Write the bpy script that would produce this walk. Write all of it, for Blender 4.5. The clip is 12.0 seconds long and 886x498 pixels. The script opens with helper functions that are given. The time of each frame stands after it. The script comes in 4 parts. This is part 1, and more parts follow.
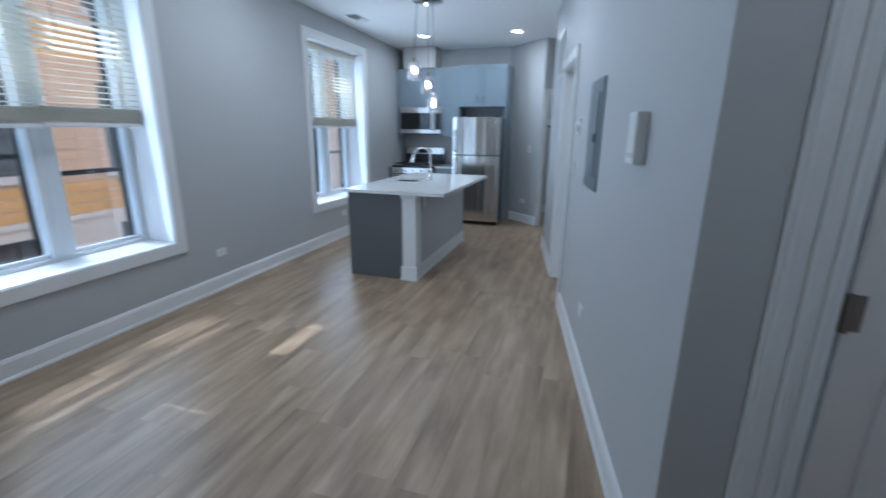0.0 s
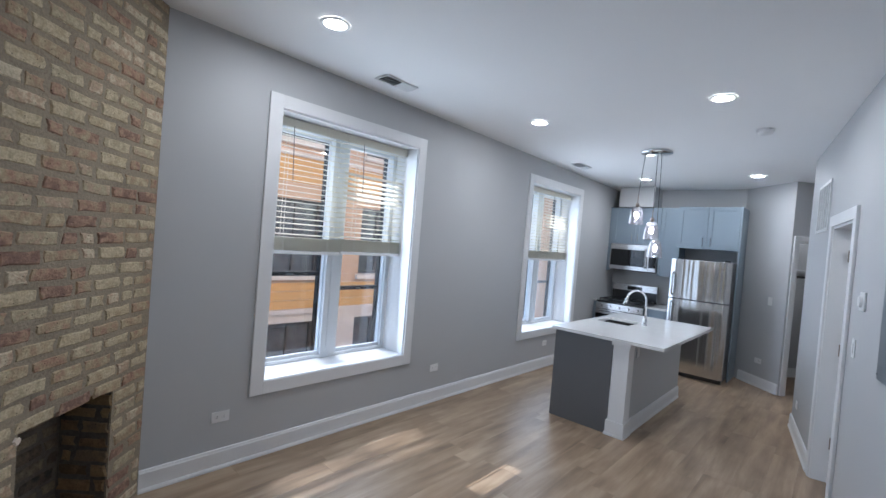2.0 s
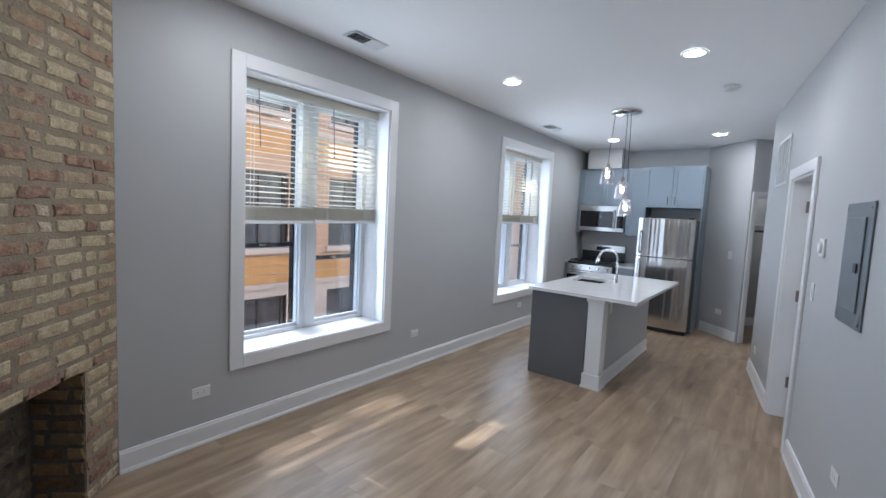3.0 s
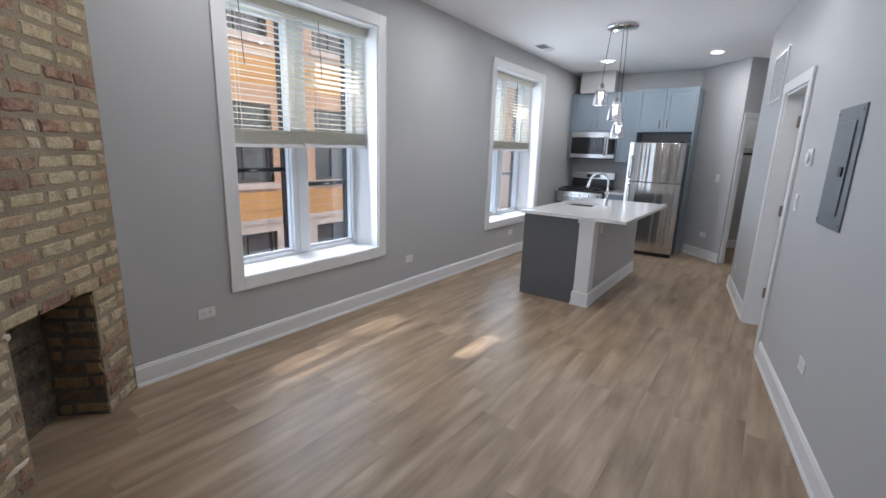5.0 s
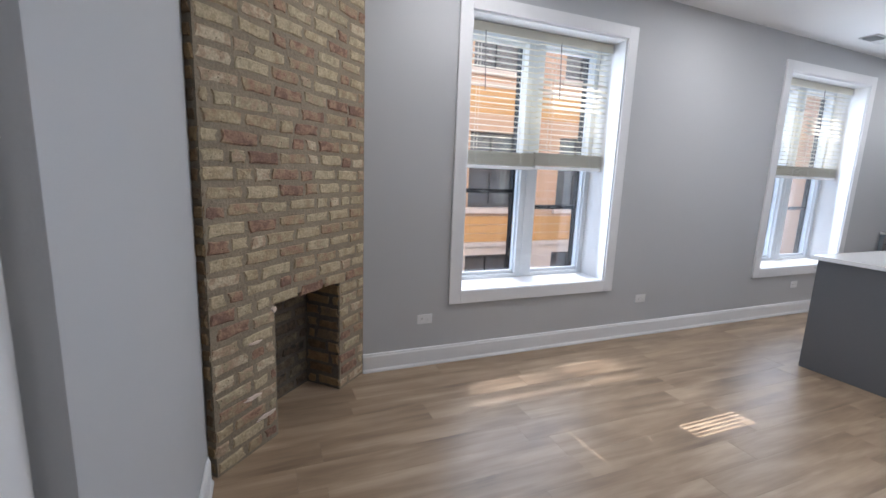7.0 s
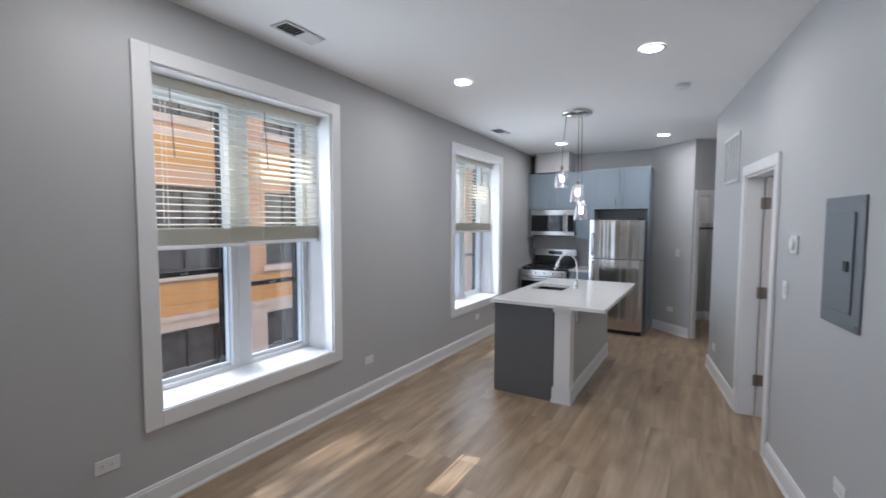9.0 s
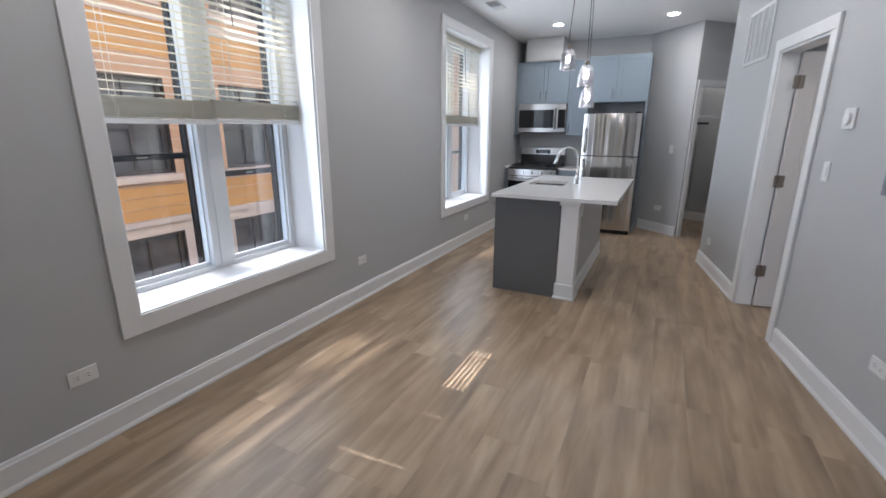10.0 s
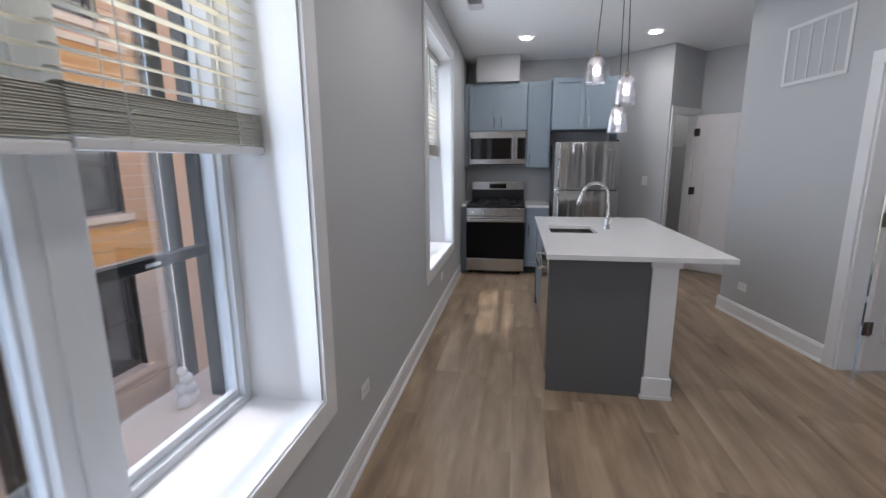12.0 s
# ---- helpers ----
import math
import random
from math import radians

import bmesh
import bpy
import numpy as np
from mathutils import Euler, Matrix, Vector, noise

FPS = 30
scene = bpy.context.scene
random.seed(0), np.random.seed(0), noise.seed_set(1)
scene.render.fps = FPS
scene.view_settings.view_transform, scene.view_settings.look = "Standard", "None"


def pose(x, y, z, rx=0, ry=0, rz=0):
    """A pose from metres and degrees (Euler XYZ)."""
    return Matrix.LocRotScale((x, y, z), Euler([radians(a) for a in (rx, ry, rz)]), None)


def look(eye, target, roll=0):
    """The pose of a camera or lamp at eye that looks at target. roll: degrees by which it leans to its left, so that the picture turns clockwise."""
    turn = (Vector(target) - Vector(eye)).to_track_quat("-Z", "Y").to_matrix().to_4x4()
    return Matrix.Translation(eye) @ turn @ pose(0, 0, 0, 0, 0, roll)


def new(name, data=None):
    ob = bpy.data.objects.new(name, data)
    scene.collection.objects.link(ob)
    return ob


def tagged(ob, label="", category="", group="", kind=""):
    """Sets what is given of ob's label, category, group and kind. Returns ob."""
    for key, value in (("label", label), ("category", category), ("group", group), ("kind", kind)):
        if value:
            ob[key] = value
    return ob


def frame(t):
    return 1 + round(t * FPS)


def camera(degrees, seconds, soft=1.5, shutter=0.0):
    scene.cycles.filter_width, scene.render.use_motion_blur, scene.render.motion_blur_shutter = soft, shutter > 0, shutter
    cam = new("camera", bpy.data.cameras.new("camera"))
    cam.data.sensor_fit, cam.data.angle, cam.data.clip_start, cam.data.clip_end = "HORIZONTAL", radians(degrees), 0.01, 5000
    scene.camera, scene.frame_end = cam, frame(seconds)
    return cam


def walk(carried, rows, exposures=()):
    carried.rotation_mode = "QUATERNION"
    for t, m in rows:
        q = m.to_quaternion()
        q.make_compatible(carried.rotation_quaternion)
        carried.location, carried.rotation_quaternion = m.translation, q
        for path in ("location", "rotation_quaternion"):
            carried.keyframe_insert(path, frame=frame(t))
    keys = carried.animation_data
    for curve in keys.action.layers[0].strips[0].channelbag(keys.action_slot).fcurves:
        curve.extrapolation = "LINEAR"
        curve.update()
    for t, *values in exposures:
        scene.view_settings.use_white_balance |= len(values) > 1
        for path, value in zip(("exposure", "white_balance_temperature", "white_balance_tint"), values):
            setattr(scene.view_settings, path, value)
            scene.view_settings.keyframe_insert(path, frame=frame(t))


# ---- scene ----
cam = camera(90.6, 12.0, shutter=0.35)
PATH = [
    (0, (0.301, -0.177, 1.5), (-0.281, 1.663, 0.977), 0.6),
    (0.5, (0.345, -0.182, 1.499), (-0.758, 1.432, 1.074), 1.4),
    (1, (0.29, -0.241, 1.6), (-0.997, 1.274, 1.375), 3.4),
    (1.5, (0.19, -0.304, 1.665), (-1.151, 1.178, 1.591), 4.8),
    (2, (0.141, -0.342, 1.698), (-1.209, 1.133, 1.655), 4.7),
    (2.5, (0.086, -0.371, 1.677), (-1.212, 1.147, 1.58), 3.4),
    (3, (0.062, -0.372, 1.645), (-1.167, 1.197, 1.475), 2.8),
    (3.5, (0.065, -0.373, 1.618), (-1.118, 1.224, 1.389), 2.8),
    (3.7, (0.05, -0.398, 1.619), (-1.109, 1.209, 1.347), 2.7),
    (5.3, (0.058, -0.448, 1.496), (-1.102, 1.115, 1.039), 2.1),
    (5.5, (0.058, -0.444, 1.489), (-1.159, 1.081, 1.048), 2.1),
    (6, (0.025, -0.396, 1.478), (-1.446, 0.885, 1.038), 2.1),
    (6.5, (0.002, -0.282, 1.422), (-1.74, 0.614, 1.022), 2.3),
    (6.7, (0.008, -0.244, 1.425), (-1.813, 0.499, 1.062), 2.1),
    (8.3, (-0.125, -0.112, 1.685), (-1.727, 1.085, 1.641), 0.7),
    (8.5, (-0.171, -0.113, 1.695), (-1.601, 1.283, 1.638), 0.8),
    (9, (-0.231, -0.131, 1.666), (-1.256, 1.582, 1.542), 0.2),
    (9.2, (-0.286, -0.156, 1.658), (-1.225, 1.6, 1.473), -0.0),
    (9.5, (-0.35, -0.139, 1.588), (-1.241, 1.623, 1.271), -0.1),
    (10, (-0.655, 0.017, 1.458), (-1.509, 1.749, 0.937), 0.3),
    (10.5, (-1.018, 0.2, 1.448), (-1.868, 1.917, 0.874), -0.2),
    (11, (-1.472, 0.377, 1.441), (-2.144, 2.204, 0.98), -0.1),
    (11.3, (-1.699, 0.567, 1.449), (-2.258, 2.445, 1.046), -0.2),
    (11.5, (-1.842, 0.68, 1.472), (-2.36, 2.573, 1.086), -0.3),
    (12, (-2.206, 1.098, 1.465), (-2.53, 3.033, 1.079), -0.4),
]
walk(cam, [(t, look(eye, target, roll)) for t, eye, target, roll in PATH], exposures=[(0.0, 1.50, 5050, 4), (0.6, 1.6, 5250, 7), (2.5, 1.60, 5620, 10), (5.5, 1.71, 6020, 12), (6.5, 1.90, 5900, 13), (9.0, 1.51, 6020, 12), (10.5, 1.60, 6140, 13), (12.0, 1.28, 6140, 14)])

# ---- light ----
SUN_EL, SUN_AZ = 54.5, 3.0   # the light travels towards +x, slightly +y
world = bpy.data.worlds.new("sky")
scene.world = world
world.use_nodes = True
wn = world.node_tree.nodes
sky = wn.new("ShaderNodeTexSky")
sky.sky_type, sky.sun_disc = "NISHITA", False
sky.sun_elevation, sky.sun_rotation = radians(SUN_EL), radians(-90 - SUN_AZ)
world.node_tree.links.new(sky.outputs[0], wn["Background"].inputs[0])
wn["Background"].inputs[1].default_value = 0.15
sun_data = bpy.data.lights.new("sun", "SUN")
sun_data.energy, sun_data.angle, sun_data.color = 4.6, radians(0.25), (1.0, 0.95, 0.87)
sun = new("sun", sun_data)
ce = math.cos(radians(SUN_EL))
sun.matrix_world = look((0, 0, 0), (ce * math.cos(radians(SUN_AZ)), ce * math.sin(radians(SUN_AZ)), -math.sin(radians(SUN_EL))))
# added lamp, no source seen: throws the soft bright streaks on the floor
streak_lamp_data = bpy.data.lights.new("floor_streak_lamp", "AREA")
streak_lamp_data.shape, streak_lamp_data.size, streak_lamp_data.size_y = "RECTANGLE", 5.0, 0.7
streak_lamp_data.energy, streak_lamp_data.color = 2900, (1.0, 0.93, 0.86)
streak_lamp = new("floor_streak_lamp", streak_lamp_data)
streak_lamp.matrix_world = look((-3.1 - 15.2, 4.4, 1.5 + 25.9), (-3.1, 3.6, 1.5))
LAMP_W, WINDOW_W, OUTER_W = 2.6, 5.6, 4.2


# ---- materials ----
def material(name, color, rough=0.6, metal=0.0, scale=30.0, vary=0.06, bump=0.02, stretch=(1, 1, 1), per_object=0.0, coat=0.0, big=1.2, spec=0.5, wave=0.0):
    """A painted or solid surface with grain and blotches at two scales."""
    m = bpy.data.materials.new(name)
    m.use_nodes = True
    nt = m.node_tree
    b = nt.nodes["Principled BSDF"]
    b.inputs["Roughness"].default_value, b.inputs["Metallic"].default_value = rough, metal
    b.inputs["Coat Weight"].default_value = coat
    b.inputs["Specular IOR Level"].default_value = spec
    tc = nt.nodes.new("ShaderNodeTexCoord")
    mp = nt.nodes.new("ShaderNodeMapping")
    mp.inputs["Scale"].default_value = stretch
    nt.links.new(tc.outputs["Object"], mp.inputs["Vector"])
    fine, broad = nt.nodes.new("ShaderNodeTexNoise"), nt.nodes.new("ShaderNodeTexNoise")
    fine.inputs["Scale"].default_value, fine.inputs["Detail"].default_value = scale, 4
    broad.inputs["Scale"].default_value, broad.inputs["Detail"].default_value = big, 3
    nt.links.new(mp.outputs[0], fine.inputs["Vector"])
    nt.links.new(tc.outputs["Object"], broad.inputs["Vector"])
    add = nt.nodes.new("ShaderNodeMath")
    add.operation = "ADD"
    nt.links.new(fine.outputs["Fac"], add.inputs[0])
    nt.links.new(broad.outputs["Fac"], add.inputs[1])
    last = add.outputs[0]
    if per_object:
        info = nt.nodes.new("ShaderNodeObjectInfo")
        ma = nt.nodes.new("ShaderNodeMath")
        ma.operation = "MULTIPLY_ADD"
        ma.inputs[1].default_value = per_object
        nt.links.new(info.outputs["Random"], ma.inputs[0])
        nt.links.new(last, ma.inputs[2])
        last = ma.outputs[0]
    rng = nt.nodes.new("ShaderNodeMapRange")
    rng.inputs["From Min"].default_value, rng.inputs["From Max"].default_value = 0.6, 1.4 + per_object
    rng.inputs["To Min"].default_value, rng.inputs["To Max"].default_value = 1 - vary, 1 + vary
    nt.links.new(last, rng.inputs["Value"])
    hsv = nt.nodes.new("ShaderNodeHueSaturation")
    hsv.inputs["Color"].default_value = (*color, 1)
    nt.links.new(rng.outputs[0], hsv.inputs["Value"])
    nt.links.new(hsv.outputs[0], b.inputs["Base Color"])
    if bump:
        bp = nt.nodes.new("ShaderNodeBump")
        bp.inputs["Strength"].default_value, bp.inputs["Distance"].default_value = bump, 0.01
        nt.links.new(fine.outputs["Fac"], bp.inputs["Height"])
        nt.links.new(bp.outputs[0], b.inputs["Normal"])
        if wave:
            wp, wv, wb = nt.nodes.new("ShaderNodeMapping"), nt.nodes.new("ShaderNodeTexNoise"), nt.nodes.new("ShaderNodeBump")
            wp.inputs["Scale"].default_value = (11, 1, 0.25)
            wv.inputs["Scale"].default_value, wv.inputs["Detail"].default_value = 1.0, 1
            wb.inputs["Strength"].default_value, wb.inputs["Distance"].default_value = wave, 0.02
            nt.links.new(tc.outputs["Object"], wp.inputs["Vector"])
            nt.links.new(wp.outputs[0], wv.inputs["Vector"])
            nt.links.new(wv.outputs["Fac"], wb.inputs["Height"])
            nt.links.new(wb.outputs[0], bp.inputs["Normal"])
    return m


def emitter(name, color, strength):
    m = bpy.data.materials.new(name)
    m.use_nodes = True
    b = m.node_tree.nodes["Principled BSDF"]
    b.inputs["Base Color"].default_value = (*color, 1)
    b.inputs["Emission Color"].default_value = (*color, 1)
    b.inputs["Emission Strength"].default_value = strength
    return m


def clear_glass(name, tint=(1, 1, 1), rough=0.0, gloss=0.06):
    """Thin pane: transparent with a weak reflection."""
    m = bpy.data.materials.new(name)
    m.use_nodes = True
    nt = m.node_tree
    nt.nodes.remove(nt.nodes["Principled BSDF"])
    t, g, mix = nt.nodes.new("ShaderNodeBsdfTransparent"), nt.nodes.new("ShaderNodeBsdfGlossy"), nt.nodes.new("ShaderNodeMixShader")
    t.inputs["Color"].default_value = (*tint, 1)
    g.inputs["Roughness"].default_value = rough
    fr = nt.nodes.new("ShaderNodeLayerWeight")
    fr.inputs["Blend"].default_value = 0.25
    mul = nt.nodes.new("ShaderNodeMath")
    mul.operation = "MULTIPLY_ADD"
    mul.inputs[1].default_value = 0.5
    mul.inputs[2].default_value = gloss
    nt.links.new(fr.outputs["Facing"], mul.inputs[0])
    nt.links.new(mul.outputs[0], mix.inputs[0])
    nt.links.new(t.outputs[0], mix.inputs[1])
    nt.links.new(g.outputs[0], mix.inputs[2])
    nt.links.new(mix.outputs[0], nt.nodes["Material Output"].inputs[0])
    return m


def plank_wood():
    """Greyish-tan oak vinyl plank, grain along y, tone by plank."""
    m = bpy.data.materials.new("oak_plank")
    m.use_nodes = True
    nt = m.node_tree
    b = nt.nodes["Principled BSDF"]
    N, L = nt.nodes.new, nt.links.new
    tc, info = N("ShaderNodeTexCoord"), N("ShaderNodeObjectInfo")
    off = N("ShaderNodeVectorMath")
    off.operation = "MULTIPLY_ADD"
    off.inputs[1].default_value = (37, 91, 13)
    L(info.outputs["Random"], off.inputs[0])
    L(tc.outputs["Object"], off.inputs[2])
    def noise_at(sx, sy, detail, distortion=0.0):
        mp, n = N("ShaderNodeMapping"), N("ShaderNodeTexNoise")
        mp.inputs["Scale"].default_value = (sx, sy, 1)
        n.inputs["Scale"].default_value, n.inputs["Detail"].default_value, n.inputs["Distortion"].default_value = 1.0, detail, distortion
        L(off.outputs[0], mp.inputs["Vector"])
        L(mp.outputs[0], n.inputs["Vector"])
        return n
    streak, grain, cloud = noise_at(11, 1.1, 4, 0.4), noise_at(120, 5, 5), noise_at(7, 2.2, 3, 0.3)
    def madd(a, k, c):
        n = N("ShaderNodeMath")
        n.operation = "MULTIPLY_ADD"
        n.inputs[1].default_value = k
        L(a, n.inputs[0])
        if isinstance(c, float):
            n.inputs[2].default_value = c
        else:
            L(c, n.inputs[2])
        return n.outputs[0]
    v = madd(streak.outputs["Fac"], 1.05, madd(grain.outputs["Fac"], 0.16, madd(info.outputs["Random"], 0.04, madd(cloud.outputs["Fac"], 0.60, -0.40))))
    ramp = N("ShaderNodeValToRGB")
    e = ramp.color_ramp.elements
    e[0].position, e[0].color = 0.15, (0.150, 0.101, 0.064, 1)
    e[1].position, e[1].color = 0.88, (0.50, 0.382, 0.262, 1)
    mid = e.new(0.5)
    mid.color = (0.318, 0.226, 0.146, 1)
    L(v, ramp.inputs[0])
    L(ramp.outputs[0], b.inputs["Base Color"])
    rr = N("ShaderNodeMapRange")
    rr.inputs["To Min"].default_value, rr.inputs["To Max"].default_value = 0.30, 0.44
    L(streak.outputs["Fac"], rr.inputs["Value"])
    L(rr.outputs[0], b.inputs["Roughness"])
    bp = N("ShaderNodeBump")
    bp.inputs["Strength"].default_value, bp.inputs["Distance"].default_value = 0.06, 0.004
    L(grain.outputs["Fac"], bp.inputs["Height"])
    L(bp.outputs[0], b.inputs["Normal"])
    return m


def brick_material(name, stops, dark=1.0):
    """Old common brick: colour by brick, blotches and pits."""
    m = bpy.data.materials.new(name)
    m.use_nodes = True
    nt = m.node_tree
    b = nt.nodes["Principled BSDF"]
    b.inputs["Roughness"].default_value = 0.9
    N, L = nt.nodes.new, nt.links.new
    tc, info, ramp = N("ShaderNodeTexCoord"), N("ShaderNodeObjectInfo"), N("ShaderNodeValToRGB")
    off = N("ShaderNodeVectorMath")
    off.operation = "MULTIPLY_ADD"
    off.inputs[1].default_value = (31, 17, 53)
    L(info.outputs["Random"], off.inputs[0])
    L(tc.outputs["Object"], off.inputs[2])
    e = ramp.color_ramp.elements
    ramp.color_ramp.interpolation = "LINEAR"
    e[0].position, e[0].color = 0.0, (*stops[0], 1)
    e[1].position, e[1].color = 1.0, (*stops[-1], 1)
    for i, c in enumerate(stops[1:-1]):
        x = e.new((i + 1) / (len(stops) - 1))
        x.color = (*c, 1)
    blot = N("ShaderNodeTexNoise")
    blot.inputs["Scale"].default_value, blot.inputs["Detail"].default_value = 22, 5
    L(off.outputs[0], blot.inputs["Vector"])
    ma = N("ShaderNodeMath")
    ma.operation = "MULTIPLY_ADD"
    ma.inputs[1].default_value = 0.95
    L(blot.outputs["Fac"], ma.inputs[0])
    sub = N("ShaderNodeMath")
    sub.operation = "SUBTRACT"
    sub.inputs[1].default_value = 0.47
    L(info.outputs["Random"], sub.inputs[0])
    L(sub.outputs[0], ma.inputs[2])
    L(ma.outputs[0], ramp.inputs[0])
    grit = N("ShaderNodeTexNoise")
    grit.inputs["Scale"].default_value, grit.inputs["Detail"].default_value = 90, 6
    L(off.outputs[0], grit.inputs["Vector"])
    pit = N("ShaderNodeTexVoronoi")
    pit.inputs["Scale"].default_value = 38
    L(off.outputs[0], pit.inputs["Vector"])
    pr = N("ShaderNodeMapRange")
    pr.inputs["From Min"].default_value, pr.inputs["From Max"].default_value = 0.05, 0.16
    pr.inputs["To Min"].default_value, pr.inputs["To Max"].default_value = 0.35, 1.0
    L(pit.outputs["Distance"], pr.inputs["Value"])
    gr = N("ShaderNodeMapRange")
    gr.inputs["From Min"].default_value, gr.inputs["From Max"].default_value = 0.3, 0.7
    gr.inputs["To Min"].default_value, gr.inputs["To Max"].default_value = 0.78 * dark, 1.15 * dark
    L(grit.outputs["Fac"], gr.inputs["Value"])
    mu = N("ShaderNodeMath")
    mu.operation = "MULTIPLY"
    L(gr.outputs[0], mu.inputs[0])
    L(pr.outputs[0], mu.inputs[1])
    hsv = N("ShaderNodeHueSaturation")
    L(ramp.outputs[0], hsv.inputs["Color"])
    L(mu.outputs[0], hsv.inputs["Value"])
    L(hsv.outputs[0], b.inputs["Base Color"])
    bp = N("ShaderNodeBump")
    bp.inputs["Strength"].default_value, bp.inputs["Distance"].default_value = 0.6, 0.006
    L(mu.outputs[0], bp.inputs["Height"])
    L(bp.outputs[0], b.inputs["Normal"])
    return m


M_WALL = material("grey_wall_paint", (0.50, 0.505, 0.51), 0.55, scale=180, vary=0.02, bump=0.05)
M_CEIL = material("ceiling_paint", (0.92, 0.92, 0.915), 0.8, scale=160, vary=0.015, bump=0.03)
M_TRIM = material("white_trim_paint", (0.80, 0.80, 0.80), 0.35, scale=60, vary=0.015, bump=0.01)
M_DOOR = material("door_white_paint", (0.74, 0.70, 0.68), 0.4, scale=60, vary=0.02, bump=0.01)
M_SUB = material("subfloor", (0.05, 0.04, 0.03), 0.9)
M_PLANK = plank_wood()
M_QUARTZ = material("white_quartz", (0.78, 0.78, 0.77), 0.12, scale=260, vary=0.03, bump=0.0, big=6)
M_GREY = material("charcoal_panel", (0.125, 0.127, 0.131), 0.5, scale=120, vary=0.05, bump=0.02)
M_CAB = material("blue_grey_cabinet_paint", (0.25, 0.305, 0.355), 0.4, scale=90, vary=0.02, bump=0.01)
M_STEEL = material("brushed_stainless", (0.62, 0.61, 0.595), 0.16, 1.0, scale=60, vary=0.10, bump=0.02, stretch=(14, 14, 0.15), big=2.0, wave=0.55)
M_STEELH = material("brushed_stainless_flat", (0.50, 0.49, 0.48), 0.22, 1.0, scale=60, vary=0.08, bump=0.02, stretch=(0.15, 14, 14))
M_CHROME = material("chrome", (0.80, 0.80, 0.80), 0.06, 1.0, vary=0.01, bump=0)
M_NICKEL = material("aged_nickel", (0.30, 0.25, 0.215), 0.4, 1.0, vary=0.08, bump=0.02)
M_BLACKGL = material("black_glass", (0.008, 0.008, 0.009), 0.05, vary=0.02, bump=0, spec=0.5)
M_OVENGL = material("oven_door_glass", (0.006, 0.006, 0.007), 0.12, vary=0.02, bump=0, spec=0.18)
M_BLACK = material("black_enamel", (0.012, 0.012, 0.012), 0.3, vary=0.1, bump=0.05)
M_DARK = material("black_vinyl", (0.009, 0.009, 0.010), 0.6, vary=0.1, bump=0.02, spec=0.2)
M_VINYL = material("white_vinyl", (0.72, 0.75, 0.78), 0.35, vary=0.015, bump=0.0)
M_SLAT = material("cream_slat", (0.72, 0.69, 0.585), 0.4, scale=70, vary=0.03, bump=0.01)
M_CORD = material("cream_cord", (0.72, 0.71, 0.66), 0.8, vary=0.05, bump=0.02)
M_WAND = material("smoky_plastic", (0.10, 0.10, 0.095), 0.3, vary=0.05, bump=0)
M_PLASTIC = material("white_plastic", (0.80, 0.80, 0.79), 0.35, vary=0.01, bump=0)
M_SLOT = material("dark_slot", (0.03, 0.03, 0.03), 0.7, vary=0.02, bump=0)
M_PANEL = material("grey_steel_panel", (0.20, 0.22, 0.235), 0.38, 0.3, scale=140, vary=0.05, bump=0.03)
M_GRIL = material("grille_white", (0.72, 0.72, 0.71), 0.4, vary=0.02, bump=0)
M_MORTAR = material("grey_mortar", (0.285, 0.235, 0.165), 0.95, scale=70, vary=0.28, bump=0.5, big=5)
# firebox mortar, darker and blotchier than that of the face
M_DARKMORTAR = material("dark_mortar", (0.125, 0.108, 0.085), 0.95, scale=60, vary=0.4, bump=0.5, big=6)
M_BRICK = brick_material("old_brick", [(0.23, 0.135, 0.095), (0.38, 0.235, 0.155), (0.40, 0.30, 0.185), (0.46, 0.37, 0.23), (0.55, 0.455, 0.295), (0.41, 0.34, 0.215), (0.45, 0.32, 0.215), (0.59, 0.50, 0.345)])
# chimney side and firebox bricks, darker in colour than the front
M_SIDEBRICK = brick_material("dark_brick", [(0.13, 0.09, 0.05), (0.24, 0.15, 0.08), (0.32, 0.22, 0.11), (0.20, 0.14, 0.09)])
M_BOXBRICK = brick_material("firebox_brick", [(0.05, 0.045, 0.04), (0.16, 0.12, 0.08), (0.24, 0.19, 0.125), (0.10, 0.08, 0.06)])
M_GLASS = clear_glass("window_glass", (0.97, 0.98, 0.98), 0.0, 0.03)
M_SHADE = clear_glass("pendant_glass", (0.82, 0.82, 0.86), 0.18, 0.36)
M_LAMP = emitter("lamp_diffuser", (1.0, 0.95, 0.88), 14.0)
M_BULB = emitter("bulb_glow", (1.0, 0.94, 0.86), 80.0)
M_FACADE = material("peach_brick_facade", (0.63, 0.40, 0.25), 0.85, scale=30, vary=0.10, bump=0.15)
M_BAND = material("orange_brick_band", (0.68, 0.37, 0.13), 0.85, scale=30, vary=0.10, bump=0.15)
M_STONE = material("cream_stone", (0.72, 0.60, 0.50), 0.85, scale=20, vary=0.10, bump=0.1)
M_PANE = material("dark_window_pane", (0.10, 0.103, 0.108), 0.08, vary=0.6, bump=0, scale=5, big=3)
M_FRAME = material("dark_window_frame", (0.07, 0.06, 0.055), 0.5, vary=0.1)
M_GROUND = material("concrete_ground", (0.40, 0.38, 0.36), 0.9, scale=12, vary=0.12, bump=0.1)


# ---- mesh helpers ----
def mesh_of(name, bm, mat, smooth=False):
    me = bpy.data.meshes.new(name)
    bmesh.ops.recalc_face_normals(bm, faces=bm.faces[:])
    bm.to_mesh(me)
    bm.free()
    me.materials.append(mat)
    if smooth:
        for p in me.polygons:
            p.use_smooth = True
    return me


